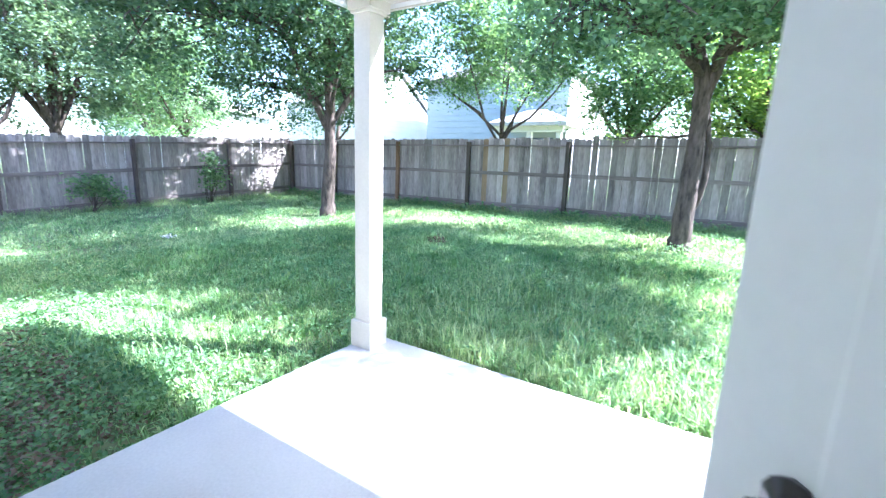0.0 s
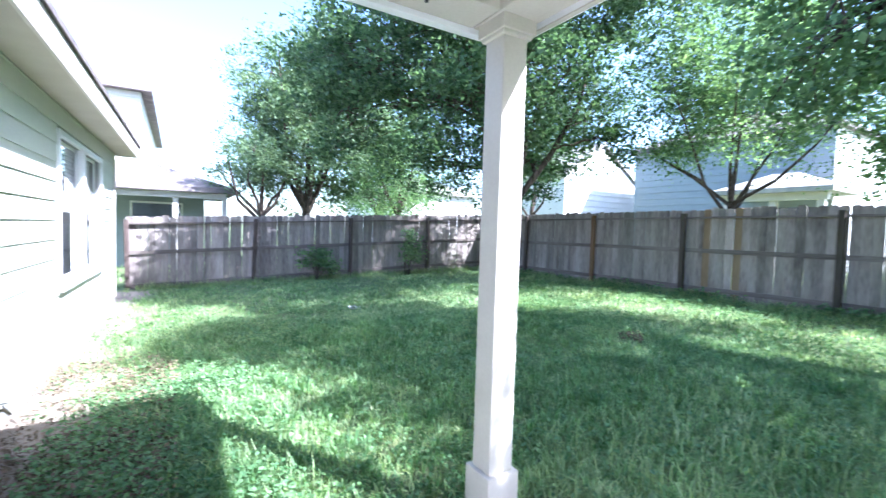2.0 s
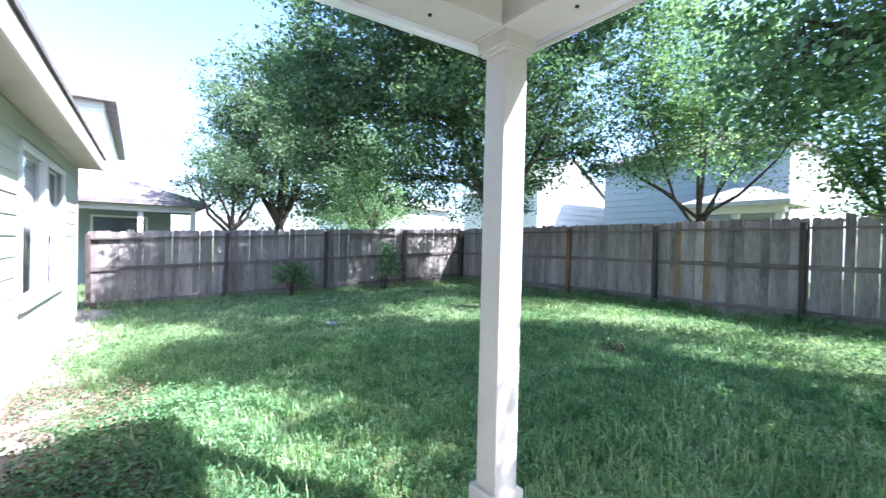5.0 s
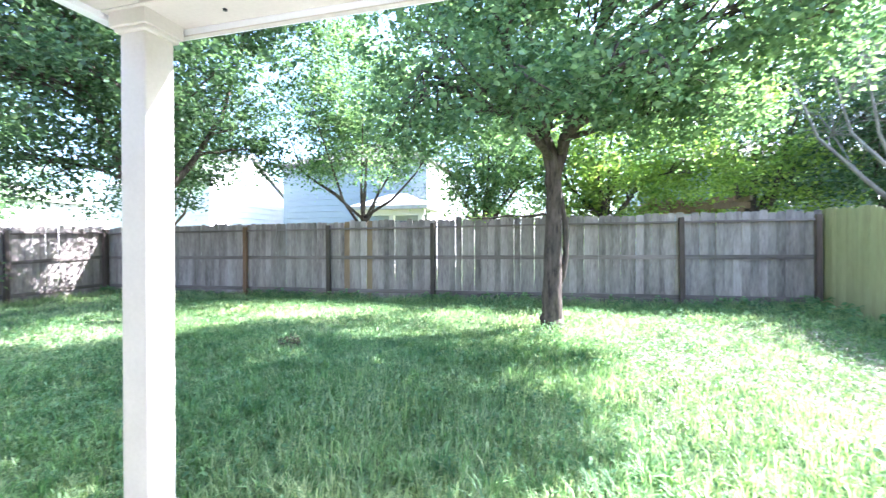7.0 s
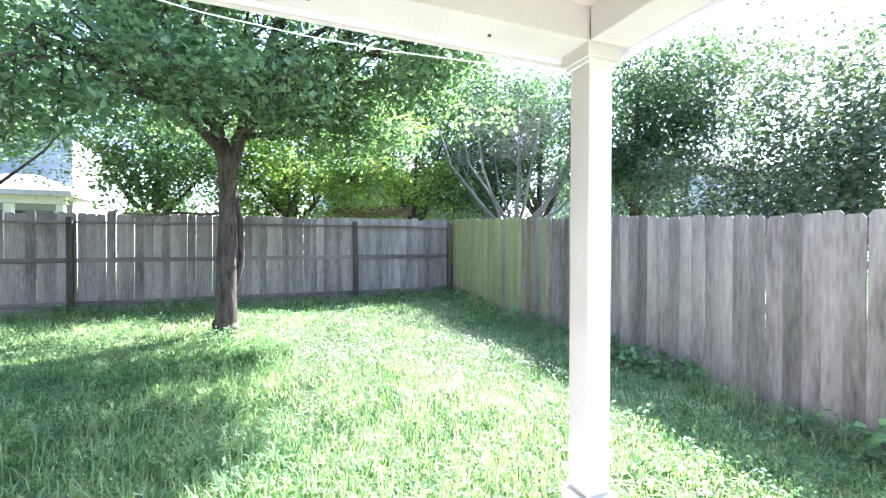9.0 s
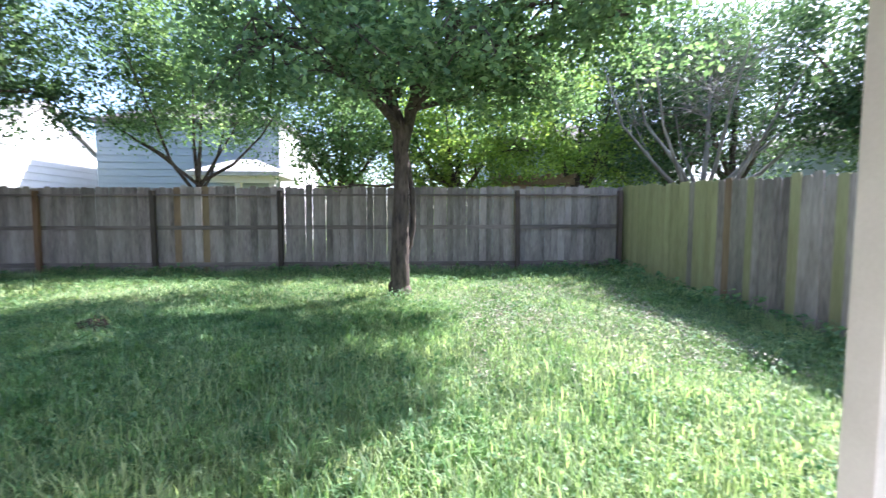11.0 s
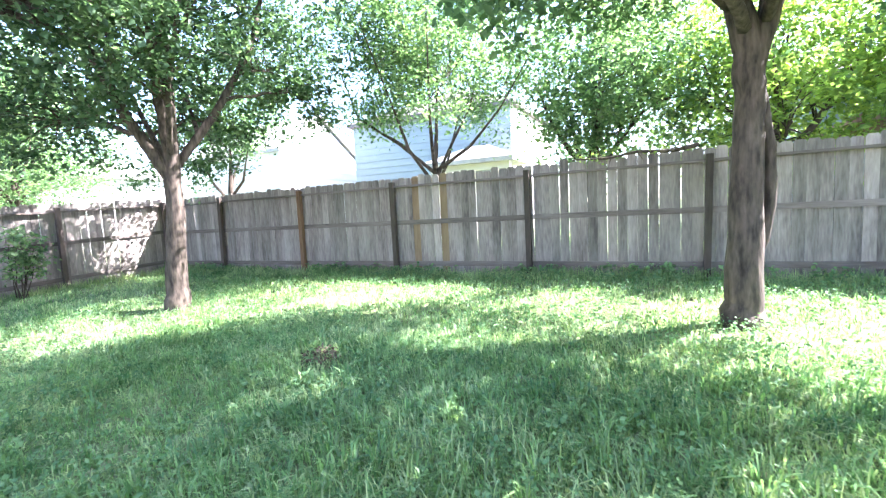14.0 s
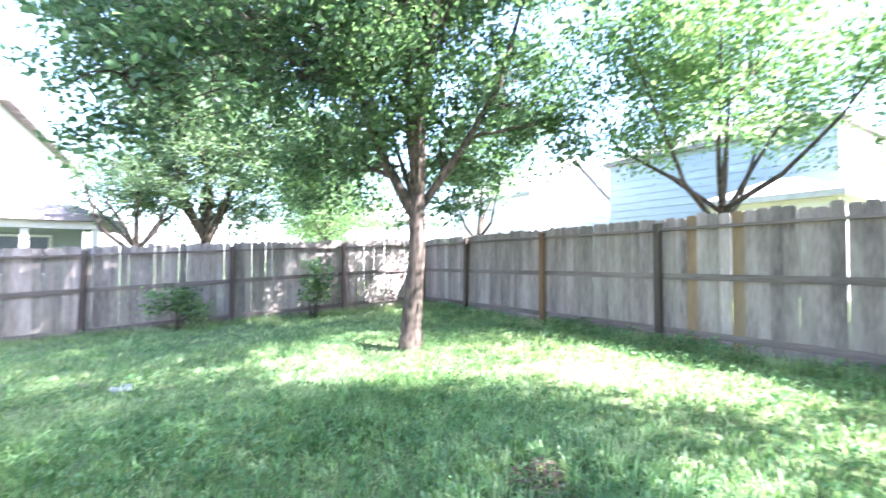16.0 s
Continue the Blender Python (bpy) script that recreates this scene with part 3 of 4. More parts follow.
part("nozzle", tube(bmesh.new(), [(-0.1, 0.2, -0.09), (-0.16, 0.23, -0.1), (-0.2, 0.25, -0.12)], [0.018, 0.014, 0.022], 8), METAL, hanger, "dark metal nozzle")
tap = root("garden_tap", label="small brass garden tap low on the siding", category="tap")
tap.matrix_basis = house.matrix_basis @ pose(-2.55, 0, 0.06)
part("plate", boxed(-0.05, 0.05, 0.0, 0.03, -0.06, 0.08, 0.004), TRIM, tap)
part("spout", tube(bmesh.new(), [(0, 0.02, 0), (0, 0.09, 0), (0, 0.12, -0.04)], [0.013, 0.013, 0.012], 8), BRASS, tap)
part("handwheel", tube(bmesh.new(), [(0, 0.08, 0.012), (0, 0.08, 0.04), (0, 0.08, 0.045)], [0.006, 0.006, 0.028], 8), METAL, tap)


# ---- neighbouring houses ----
def hip_roof(bm, x0, x1, y0, y1, z, rise, over=0.35):
    x0, x1, y0, y1 = x0 - over, x1 + over, y0 - over, y1 + over
    w = min(x1 - x0, y1 - y0) / 2
    if x1 - x0 >= y1 - y0:
        ridge = [(x0 + w, (y0 + y1) / 2), (x1 - w, (y0 + y1) / 2)]
    else:
        ridge = [((x0 + x1) / 2, y0 + w), ((x0 + x1) / 2, y1 - w)]
    low = [bm.verts.new((x, y, z)) for x, y in ((x0, y0), (x1, y0), (x1, y1), (x0, y1))]
    eave = [bm.verts.new((x, y, z + 0.16)) for x, y in ((x0, y0), (x1, y0), (x1, y1), (x0, y1))]
    a, b = (bm.verts.new((x, y, z + 0.16 + rise)) for x, y in ridge)
    bm.faces.new(low[::-1])
    for i in range(4):
        bm.faces.new((low[i], low[(i + 1) % 4], eave[(i + 1) % 4], eave[i]))
    if x1 - x0 >= y1 - y0:
        faces = ((eave[0], eave[1], b, a), (eave[1], eave[2], b), (eave[2], eave[3], a, b), (eave[3], eave[0], a))
    else:
        faces = ((eave[0], eave[1], a), (eave[1], eave[2], b, a), (eave[2], eave[3], b), (eave[3], eave[0], a, b))
    for f in faces:
        bm.faces.new([v for v in f])
    return bm


def gable_roof(bm, x0, x1, y0, y1, z, rise, axis="y", over=0.35, thick=0.16):
    if axis == "x":                      # ridge along x
        m = (y0 + y1) / 2
        prism(bm, [(y0 - over, z - 0.1), (m, z + rise), (y1 + over, z - 0.1), (y1 + over, z + thick - 0.1), (m, z + rise + thick), (y0 - over, z + thick - 0.1)], "x", x0 - over, x1 + over)
    else:
        m = (x0 + x1) / 2
        prism(bm, [(x0 - over, z - 0.1), (m, z + rise), (x1 + over, z - 0.1), (x1 + over, z + thick - 0.1), (m, z + rise + thick), (x0 - over, z + thick - 0.1)], "y", y0 - over, y1 + over)
    return bm


def lap_walls(parent, x0, x1, y0, y1, z1, mat, faces, step=0.3):
    """Plain walls with raised lap boards on the named faces."""
    z0 = float(ground_z((x0 + x1) / 2, (y0 + y1) / 2)) - 0.3
    part("wall", boxed(x0, x1, y0, y1, z0, z1), mat, parent)
    bm = bmesh.new()
    z = z0 + 0.3
    while z < z1 - step * 0.6:
        t = min(z + step, z1) - 0.015
        if "s" in faces:
            prism(bm, [(y0 - 0.03, z), (y0 - 0.004, z), (y0 - 0.004, t)], "x", x0, x1)
        if "e" in faces:
            prism(bm, [(x1 + 0.03, z), (x1 + 0.004, t), (x1 + 0.004, z)], "y", y0, y1)
        z += step
    tagged(part("cladding", bm, mat, parent), kind="stuff")


def far_window(parent, face, at, a, b, z0, z1):
    """face 's' or 'e'; at: the wall's plane; a, b along it."""
    def bx(d0, d1, p, q, r, s):
        return boxed(p, q, at - d1, at - d0, r, s) if face == "s" else boxed(at + d0, at + d1, p, q, r, s)
    w = part("window", bx(0.032, 0.05, a, b, z0, z1), VINYL, parent, "white framed window")
    m = (z0 + z1) / 2
    for lo, hi in ((z0 + 0.07, m - 0.03), (m + 0.03, z1 - 0.07)):
        part("pane", bx(0.052, 0.058, a + 0.07, b - 0.07, lo, hi), DARK_GLASS, w, "dark reflecting pane")


DARK_GLASS = material("dark_window_glass", (0.05, 0.06, 0.07), (0.08, 0.1, 0.12), scale=0.5, fine=5, bump=0, rough=0.08, spec=0.8)

h2 = root("house", label="two-storey grey-blue lap-sided neighbour house with a small back porch", category="house", group="neighbour houses")
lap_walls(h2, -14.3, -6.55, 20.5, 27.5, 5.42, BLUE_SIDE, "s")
# whiter sheet over the siding; sunlight on this side is put into its colour
part("side_wall", boxed(-6.55, -6.52, 20.5, 27.5, -0.2, 5.42), WHITE_SIDE, h2, "side wall with sunlight put into its pale colour")
part("roof", hip_roof(bmesh.new(), -14.3, -6.55, 20.5, 27.5, 5.4, 1.7, 0.22), SHINGLE, h2)
part("porch_roof", hip_roof(bmesh.new(), -9.0, -5.97, 18.2, 20.4, 2.95, 0.62, 0.25), SHINGLE_PALE, h2)
for px in (-8.85, -7.4, -6.1):
    part("porch_column", boxed(px - 0.1, px + 0.1, 18.2, 18.4, -0.1, 2.70), TRIM, h2)
part("porch_beam", boxed(-9.05, -5.92, 18.15, 18.42, 2.705, 2.945), TRIM, h2)
part("porch_door", boxed(-8.9, -7.1, 20.44, 20.46, 0.2, 2.6), DARK_GLASS, h2, "dark glazed porch door")

h3 = root("house", label="white neighbour house with a sunlit gable wall", category="house", group="neighbour houses")
lap_walls(h3, -22.0, -16.0, 17.4, 22.9, 4.2, WHITE_SIDE, "se")
part("gable", prism(bmesh.new(), [(17.4, 4.2), (22.9, 4.2), (20.15, 5.9)], "x", -21.99, -16.01), WHITE_SIDE, h3)
part("roof", gable_roof(bmesh.new(), -22.0, -16.0, 17.4, 22.9, 4.3, 1.75, "x", 0.12), SHINGLE_PALE, h3)

h3b = root("house", label="white neighbour house far behind the side fence", category="house", group="neighbour houses")
lap_walls(h3b, -35.0, -26.0, 12.8, 19.0, 3.7, WHITE_SIDE, "se")
part("roof", hip_roof(bmesh.new(), -35.0, -26.0, 12.8, 19.0, 3.7, 1.3), SHINGLE_PALE, h3b)

h1 = root("house", label="two-storey pale neighbour house with a low shingled porch roof", category="house", group="neighbour houses")
lap_walls(h1, -33.0, -19.6, -9.0, -0.1, 6.0, WHITE_SIDE, "e")
part("roof", hip_roof(bmesh.new(), -33.0, -19.6, -9.0, -0.1, 5.95, 2.2), SHINGLE, h1)
part("chimney_vent", boxed(-20.9, -20.7, -2.3, -2.1, 6.1, 7.0), SLAB, h1)
part("porch_roof", hip_roof(bmesh.new(), -23.0, -17.4, -4.0, 2.5, 2.4, 1.15, 0.3), SHINGLE, h1)
part("porch_beam", boxed(-17.55, -17.35, -4.0, 2.5, 2.2, 2.395), TRIM, h1)
for py in (-1.0, 0.9, 2.35):
    part("porch_column", boxed(-17.55, -17.4, py, py + 0.15, -0.5, 2.195), TRIM, h1)
part("porch_back_wall", boxed(-19.58, -19.4, -4.0, 1.9, -0.4, 2.39), BLUE_SIDE, h1)
far_window(h1, "e", -19.4, -0.4, 1.2, 0.9, 2.1)

h4 = root("house", label="grey neighbour house seen through the tree", category="house", group="neighbour houses")
lap_walls(h4, 2.4, 9.5, 18.5, 26.0, 4.3, BLUE_SIDE, "s")
part("roof", hip_roof(bmesh.new(), 2.4, 9.5, 18.5, 26.0, 4.3, 1.5), SHINGLE, h4)
far_window(h4, "s", 18.5, 6.8, 7.9, 3.0, 4.2)
pergola = root("pergola", label="orange-brown timber pergola behind the fence", category="pergola")
for px in (2.0, 4.0):
    for py in (13.6, 15.4):
        part("post", boxed(px - 0.06, px + 0.06, py - 0.06, py + 0.06, 0.0, 2.33), WOOD_WARM, pergola)
for py in (13.6, 15.4):
    part("beam", boxed(1.8, 4.2, py - 0.03, py + 0.03, 2.332, 2.5), WOOD_WARM, pergola)
for k in range(7):
    part("rafter", boxed(1.9 + k * 0.36, 1.95 + k * 0.36, 13.2, 15.8, 2.502, 2.62), WOOD_WARM, pergola)

h5 = root("house", label="pale blue-grey neighbour house beyond the board fence", category="house", group="neighbour houses")
lap_walls(h5, 13.0, 22.0, 11.0, 19.0, 3.9, BLUE_SIDE, "s")
part("west_wall", boxed(12.96, 12.99, 11.0, 19.0, 0, 3.9), BLUE_SIDE, h5)
part("roof", hip_roof(bmesh.new(), 13.0, 22.0, 11.0, 19.0, 3.9, 1.8), SHINGLE, h5)
h6 = root("house", label="pale house closing the view beyond the board fence", category="house", group="neighbour houses")
lap_walls(h6, 13.0, 22.0, -8.0, 3.0, 3.4, WHITE_SIDE, "s")
part("roof", hip_roof(bmesh.new(), 13.0, 22.0, -8.0, 3.0, 3.4, 1.8), SHINGLE, h6)

# ---- trees in the yard ----
tree("tree", (-7.75, 7.16), [
    [(0, 0, 0, 0.20), (0, 0.03, 0.35, 0.155), (0.02, 0.1, 1.7, 0.125), (0.0, 0.12, 2.6, 0.115), (0.02, 0.18, 4.2, 0.095), (0.05, 0.2, 7.6, 0.02)],
    [(0.0, 0.12, 1.95, 0.09), (-0.15, -0.35, 2.8, 0.08), (-0.35, -0.75, 4.0, 0.055), (-0.6, -1.3, 6.2, 0.015)],
    [(0.0, 0.12, 2.1, 0.07), (0.3, 0.7, 3.0, 0.06), (0.5, 1.3, 4.1, 0.045), (0.7, 1.8, 6.0, 0.015)],
    [(0.0, 0.1, 2.3, 0.07), (0.25, -0.15, 3.2, 0.065), (0.45, -0.3, 4.6, 0.045), (0.6, -0.5, 6.6, 0.015)],
    [(0.0, 0.1, 2.25, 0.05), (0.6, -0.2, 3.2, 0.036), (1.5, -0.5, 4.2, 0.02)],
    [(0.0, 0.1, 2.1, 0.05), (-0.8, 0.2, 3.1, 0.036), (-1.8, 0.4, 4.2, 0.02)]],
    (-0.45, -0.4, 5.6, 4.5, 4.5, 3.5), 1620, 78, 0.092, 0.17, LEAF_DEEP, BARK, "broad leafy shade tree with a forked dark trunk in the lawn", 11, group="yard trees", droop=0.9, limb_share=0.6, hollow=0.3,
    extra=((1.8, -2.6, 6.2), (0.8, -3.2, 6.6), (3.0, -1.6, 6.6)), floor=2.2)
tree("tree", (-0.53, 7.96), [
    [(0, 0, 0, 0.205), (0.0, 0, 0.3, 0.155), (0.02, 0, 1.7, 0.122), (0.03, 0, 2.25, 0.122), (0.02, 0, 2.55, 0.125), (-0.17, -0.05, 3.3, 0.085), (-0.35, -0.2, 4.6, 0.06), (-0.6, -0.3, 7.2, 0.02)],
    [(0.05, 0.0, 2.35, 0.09), (0.2, 0.0, 3.0, 0.095), (0.42, -0.1, 3.8, 0.075), (0.9, -0.5, 5.1, 0.05), (1.4, -0.9, 7.0, 0.015)],
    [(0.08, 0.06, 0.60, 0.03), (0.17, 0.08, 0.85, 0.042), (0.215, 0.08, 1.25, 0.048), (0.20, 0.06, 1.7, 0.045), (0.13, 0.03, 2.15, 0.04), (0.06, 0.0, 2.5, 0.03)],
    [(0.0, 0.0, 3.2, 0.06), (-0.5, -0.7, 3.8, 0.05), (-0.8, -1.8, 4.7, 0.02)],
    [(0.0, 0.0, 3.3, 0.05), (-0.9, 0.2, 3.9, 0.04), (-1.9, 0.3, 4.9, 0.02)]],
    (0.2, -0.6, 5.5, 3.35, 3.35, 2.9), 1080, 84, 0.083, 0.165, LEAF_MID, BARK, "leafy shade tree, thick forked trunk with dead vine stem", 12, group="yard trees", droop=0.9, limb_share=0.6, hollow=0.3,
    extra=((2.3, -0.6, 3.7), (1.7, -0.5, 3.4), (2.0, -1.1, 3.8), (1.3, -0.9, 3.5), (2.9, -1.7, 4.1), (2.8, -2.0, 4.5), (2.5, -1.6, 4.2), (2.2, -2.0, 4.2), (2.5, -2.1, 4.9), (2.9, -2.2, 6.0), (2.6, -2.5, 5.3), (2.0, -2.8, 4.7), (-0.3, -2.6, 3.3), (0.8, -2.5, 3.3), (-1.5, -1.8, 3.4), (-2.0, -0.7, 3.7),
           (0.3, -1.6, 3.3), (-1.3, 0.9, 3.9), (1.4, 0.6, 3.9), (-0.3, -1.8, 8.0), (0.6, -1.5, 8.4), (-1.0, -1.2, 7.7), (0.2, -0.6, 8.7), (1.2, -1.2, 8.2), (-0.8, -0.3, 8.3)), floor=2.55)

# ---- trees beyond the fences ----
def vase(r, spread, top, n, seed, fork):
    """A short trunk that forks into n spreading limbs."""
    rng = np.random.default_rng(seed)
    out = [[(0, 0, 0, r * 1.5), (0.02, 0, fork * 0.5, r * 1.25), (0, 0.02, fork, r * 1.1), (0.1, 0.05, (fork + top) / 2, r * 0.5), (0.15, 0.1, top, r * 0.15)]]
    for i in range(n):
        a = 2 * math.pi * i / n + rng.uniform(-0.3, 0.3)
        s = spread * rng.uniform(0.7, 1.15)
        t = top * rng.uniform(0.8, 1.0)
        f = fork * rng.uniform(0.82, 1.05)
        out.append([(0, 0, f, r * 0.75), (0.38 * s * math.cos(a), 0.38 * s * math.sin(a) + rng.normal() * 0.1, f + (t - f) * rng.uniform(0.16, 0.34), r * 0.6), (0.72 * s * math.cos(a), 0.72 * s * math.sin(a) + rng.normal() * 0.14, f + (t - f) * rng.uniform(0.45, 0.7), r * 0.35), (s * math.cos(a), s * math.sin(a), t, r * 0.12)])
    return out


FAR = "trees beyond the fence"
tree("tree", (-5.6, 11.7), vase(0.055, 1.9, 4.9, 7, 1, 1.95), (0, 0, 4.85, 2.6, 2.2, 2.3), 560, 65, 0.08, 0.22, LEAF_MID, BARK, "open multi-stemmed tree behind the picket fence", 21, group=FAR, limb_share=0.6, hollow=0.3)
tree("tree", (-17.0, 5.1), vase(0.13, 1.8, 7.6, 6, 2, 2.2), (0, 0.1, 5.5, 2.8, 3.0, 3.5), 760, 75, 0.11, 0.2, LEAF_SOFT, BARK, "tall rounded tree beyond the side fence", 22, group=FAR, limb_share=0.3, hollow=0.3)
tree("tree", (-16.2, 3.4), vase(0.08, 1.7, 4.3, 5, 3, 1.9), (0, 0.1, 3.8, 1.8, 1.8, 1.2), 150, 70, 0.085, 0.2, LEAF_SOFT, BARK, "low spreading tree beyond the side fence", 23, group=FAR, limb_share=0.6)
tree("tree", (-16.5, 8.6), vase(0.07, 1.2, 5.0, 4, 4, 2.0), (0, 0, 4.4, 2.2, 2.2, 2.2), 300, 70, 0.09, 0.25, LEAF_MID, BARK, "small leafy tree beyond the corner of the fence", 24, group=FAR, limb_share=0.4)
tree("tree", (-12.0, 11.6), vase(0.06, 0.9, 4.4, 3, 5, 2.1), (0, 0, 4.4, 1.7, 1.6, 1.5), 180, 65, 0.08, 0.23, LEAF_MID, BARK, "small forked tree behind the picket fence", 25, group=FAR, limb_share=0.5)
tree("tree", (-2.6, 13.6), vase(0.10, 1.5, 4.6, 5, 6, 1.8), (0.5, 0, 3.6, 2.6, 2.0, 2.4), 330, 62, 0.11, 0.2, LEAF_MID, BARK, "dense green tree behind the picket fence", 26, group=FAR, limb_share=0.4, hollow=0.2)
tree("tree", (0.7, 13.0), vase(0.09, 1.3, 4.2, 4, 7, 1.8), (0.2, 0, 3.4, 2.6, 1.8, 2.5), 360, 62, 0.11, 0.2, LEAF_LIGHT, BARK, "yellow-green tree behind the picket fence", 27, group=FAR, limb_share=0.4, hollow=0.2)
tree("tree", (6.5, 11.2), vase(0.075, 2.6, 5.2, 11, 8, 1.5), (0, 0, 4.2, 3.0, 2.7, 1.6), 560, 1, 0.08, 0.3, LEAF_GREY, BARK_PALE, "nearly bare grey-branched tree beyond the fence corner", 28, group=FAR, twigs=0.02)
tree("tree", (9.0, 9.4), vase(0.10, 1.3, 5.8, 5, 9, 2.2), (0, -0.4, 4.5, 2.0, 2.1, 2.4), 420, 70, 0.10, 0.24, LEAF_DEEP, BARK, "dark green tree beyond the board fence", 29, group=FAR, limb_share=0.4)
tree("tree", (8.6, 4.8), vase(0.08, 1.6, 3.5, 5, 10, 1.0), (0, 0, 2.8, 2.5, 2.8, 1.9), 520, 60, 0.09, 0.25, LEAF_GREY, BARK, "grey-green bushy tree beyond the board fence", 30, group=FAR, limb_share=0.4)
tree("tree", (9.5, 14.5), vase(0.12, 1.8, 6.5, 5, 11, 2.2), (-1.2, 0, 5.0, 4.2, 3.0, 2.9), 480, 60, 0.12, 0.3, LEAF_DEEP, BARK, "tall dark tree behind the bare one", 31, group=FAR, limb_share=0.3)
tree("tree", (8.4, 16.0), vase(0.11, 1.6, 6.6, 5, 14, 2.2), (0, 0, 5.6, 2.9, 2.4, 3.0), 420, 65, 0.115, 0.24, LEAF_DEEP, BARK, "tall leafy tree behind the bare-branched one", 34, group=FAR, limb_share=0.4)
tree("tree", (4.6, 14.6), vase(0.10, 1.5, 5.2, 5, 13, 2.0), (0, 0, 4.0, 2.4, 1.9, 2.4), 260, 65, 0.11, 0.22, LEAF_LIGHT, BARK, "yellow-green leafy tree behind the picket fence", 33, group=FAR, limb_share=0.3)
tree("tree", (-23.0, 10.5), vase(0.12, 1.8, 5.6, 5, 12, 2.0), (0, 0, 4.2, 3.4, 3.4, 2.6), 360, 60, 0.13, 0.33, LEAF_MID, BARK, "tree far behind the side fence", 32, group=FAR, limb_share=0.3)

# ---- shrubs on the side fence ----
for sx, sy, hgt, seed in ((-12.55, 4.3, 0.85, 41), (-12.5, 7.1, 1.35, 42)):
    rng = np.random.default_rng(seed)
    ob = root("shrub", (sx, sy, float(ground_z(sx, sy)) - 0.02), label="young leafy shrub growing against the fence", category="shrub", group="fence shrubs")
    bm = bmesh.new()
    tips = []
    for i in range(9):
        tip = (rng.uniform(-0.12, 0.35), rng.uniform(-0.45, 0.45), hgt * rng.uniform(0.5, 1.0))
        tube(bm, curve_points((rng.normal() * 0.04, rng.normal() * 0.04, 0), tip, rng, 5), [0.012 - 0.0018 * q for q in range(6)], 5)
        tips += [tip, tuple(np.array(tip) * (1, 1, 0.7))]
    part("stem_cluster", bm, BARK, ob, smooth=True)
    leaf_mesh("foliage", np.array(tips), np.full(len(tips), 0.11), 48, 0.09, rng, LEAF_MID, ob)


# ---- lawn ----
def blades(name, xs, ys, length, width, rng, mat, label, lean=0.55):
    n = len(xs)
    zb = ground_z(xs, ys) - 0.01
    a = rng.uniform(0, 2 * math.pi, n)
    ln = length * rng.uniform(0.55, 1.3, n)
    bend = ln * rng.uniform(0.1, 1.0, n) * lean
    dx, dy = np.cos(a), np.sin(a)
    w = width * rng.uniform(0.7, 1.3, n) / 2
    up = np.sqrt(np.maximum(ln ** 2 - bend ** 2, 0.01 * ln ** 2))
    b = np.stack((xs, ys, zb), 1)
    side = np.stack((-dy * w, dx * w, np.zeros(n)), 1)
    mid = b + np.stack((dx * bend * 0.3, dy * bend * 0.3, up * 0.6), 1)
    tip = b + np.stack((dx * bend, dy * bend, up * 0.93), 1)
    v = np.stack((b - side, b + side, mid + side * 0.8, mid - side * 0.8, tip), 1).reshape(-1, 3)
    k = np.arange(n)[:, None] * 5
    t = np.concatenate((k + np.array((0, 1, 2)), k + np.array((0, 2, 3)), k + np.array((3, 2, 4))), 1).reshape(-1, 3)
    ob = triangles(name, v, t, mat)
    return tagged(ob, label, "grass", kind="stuff")


def patchy(x, y):
    return 0.5 + 0.25 * np.sin(x * 1.7 + 1.3 * np.sin(y * 0.9)) + 0.25 * np.sin(y * 2.1 + 1.1 * np.sin(x * 1.3 + 2))


def lawn_points(n, x0, x1, y0, y1, rng, thin=0.35):
    x, y = rng.uniform(x0, x1, n), rng.uniform(y0, y1, n)
    keep = ~((x > PATIO[0] - 0.02) & (x < PATIO[1] + 0.02) & (y < PATIO[3] + 0.02)) & (y > 0.0)
    keep &= rng.random(n) < 1 - thin * (1 - patchy(x, y))
    bare = (0.9 * np.exp(-((y - 0.05) / (0.62 + 0.2 * np.sin(x * 1.9))) ** 2)) * (x < -2.3) + 1.05 * np.exp(-(((x + 3.6) / 1.3) ** 2 + ((y - 0.5) / 0.62) ** 2)) + 0.9 * np.exp(-(((x + 3.85) / 0.3) ** 2 + ((y - 5.95) / 0.25) ** 2)) + 0.6 * np.exp(-(((x - 1.4) / 0.8) ** 2 + ((y - 6.0) / 1.0) ** 2))
    keep &= rng.random(n) > bare * 0.95
    return x[keep], y[keep]


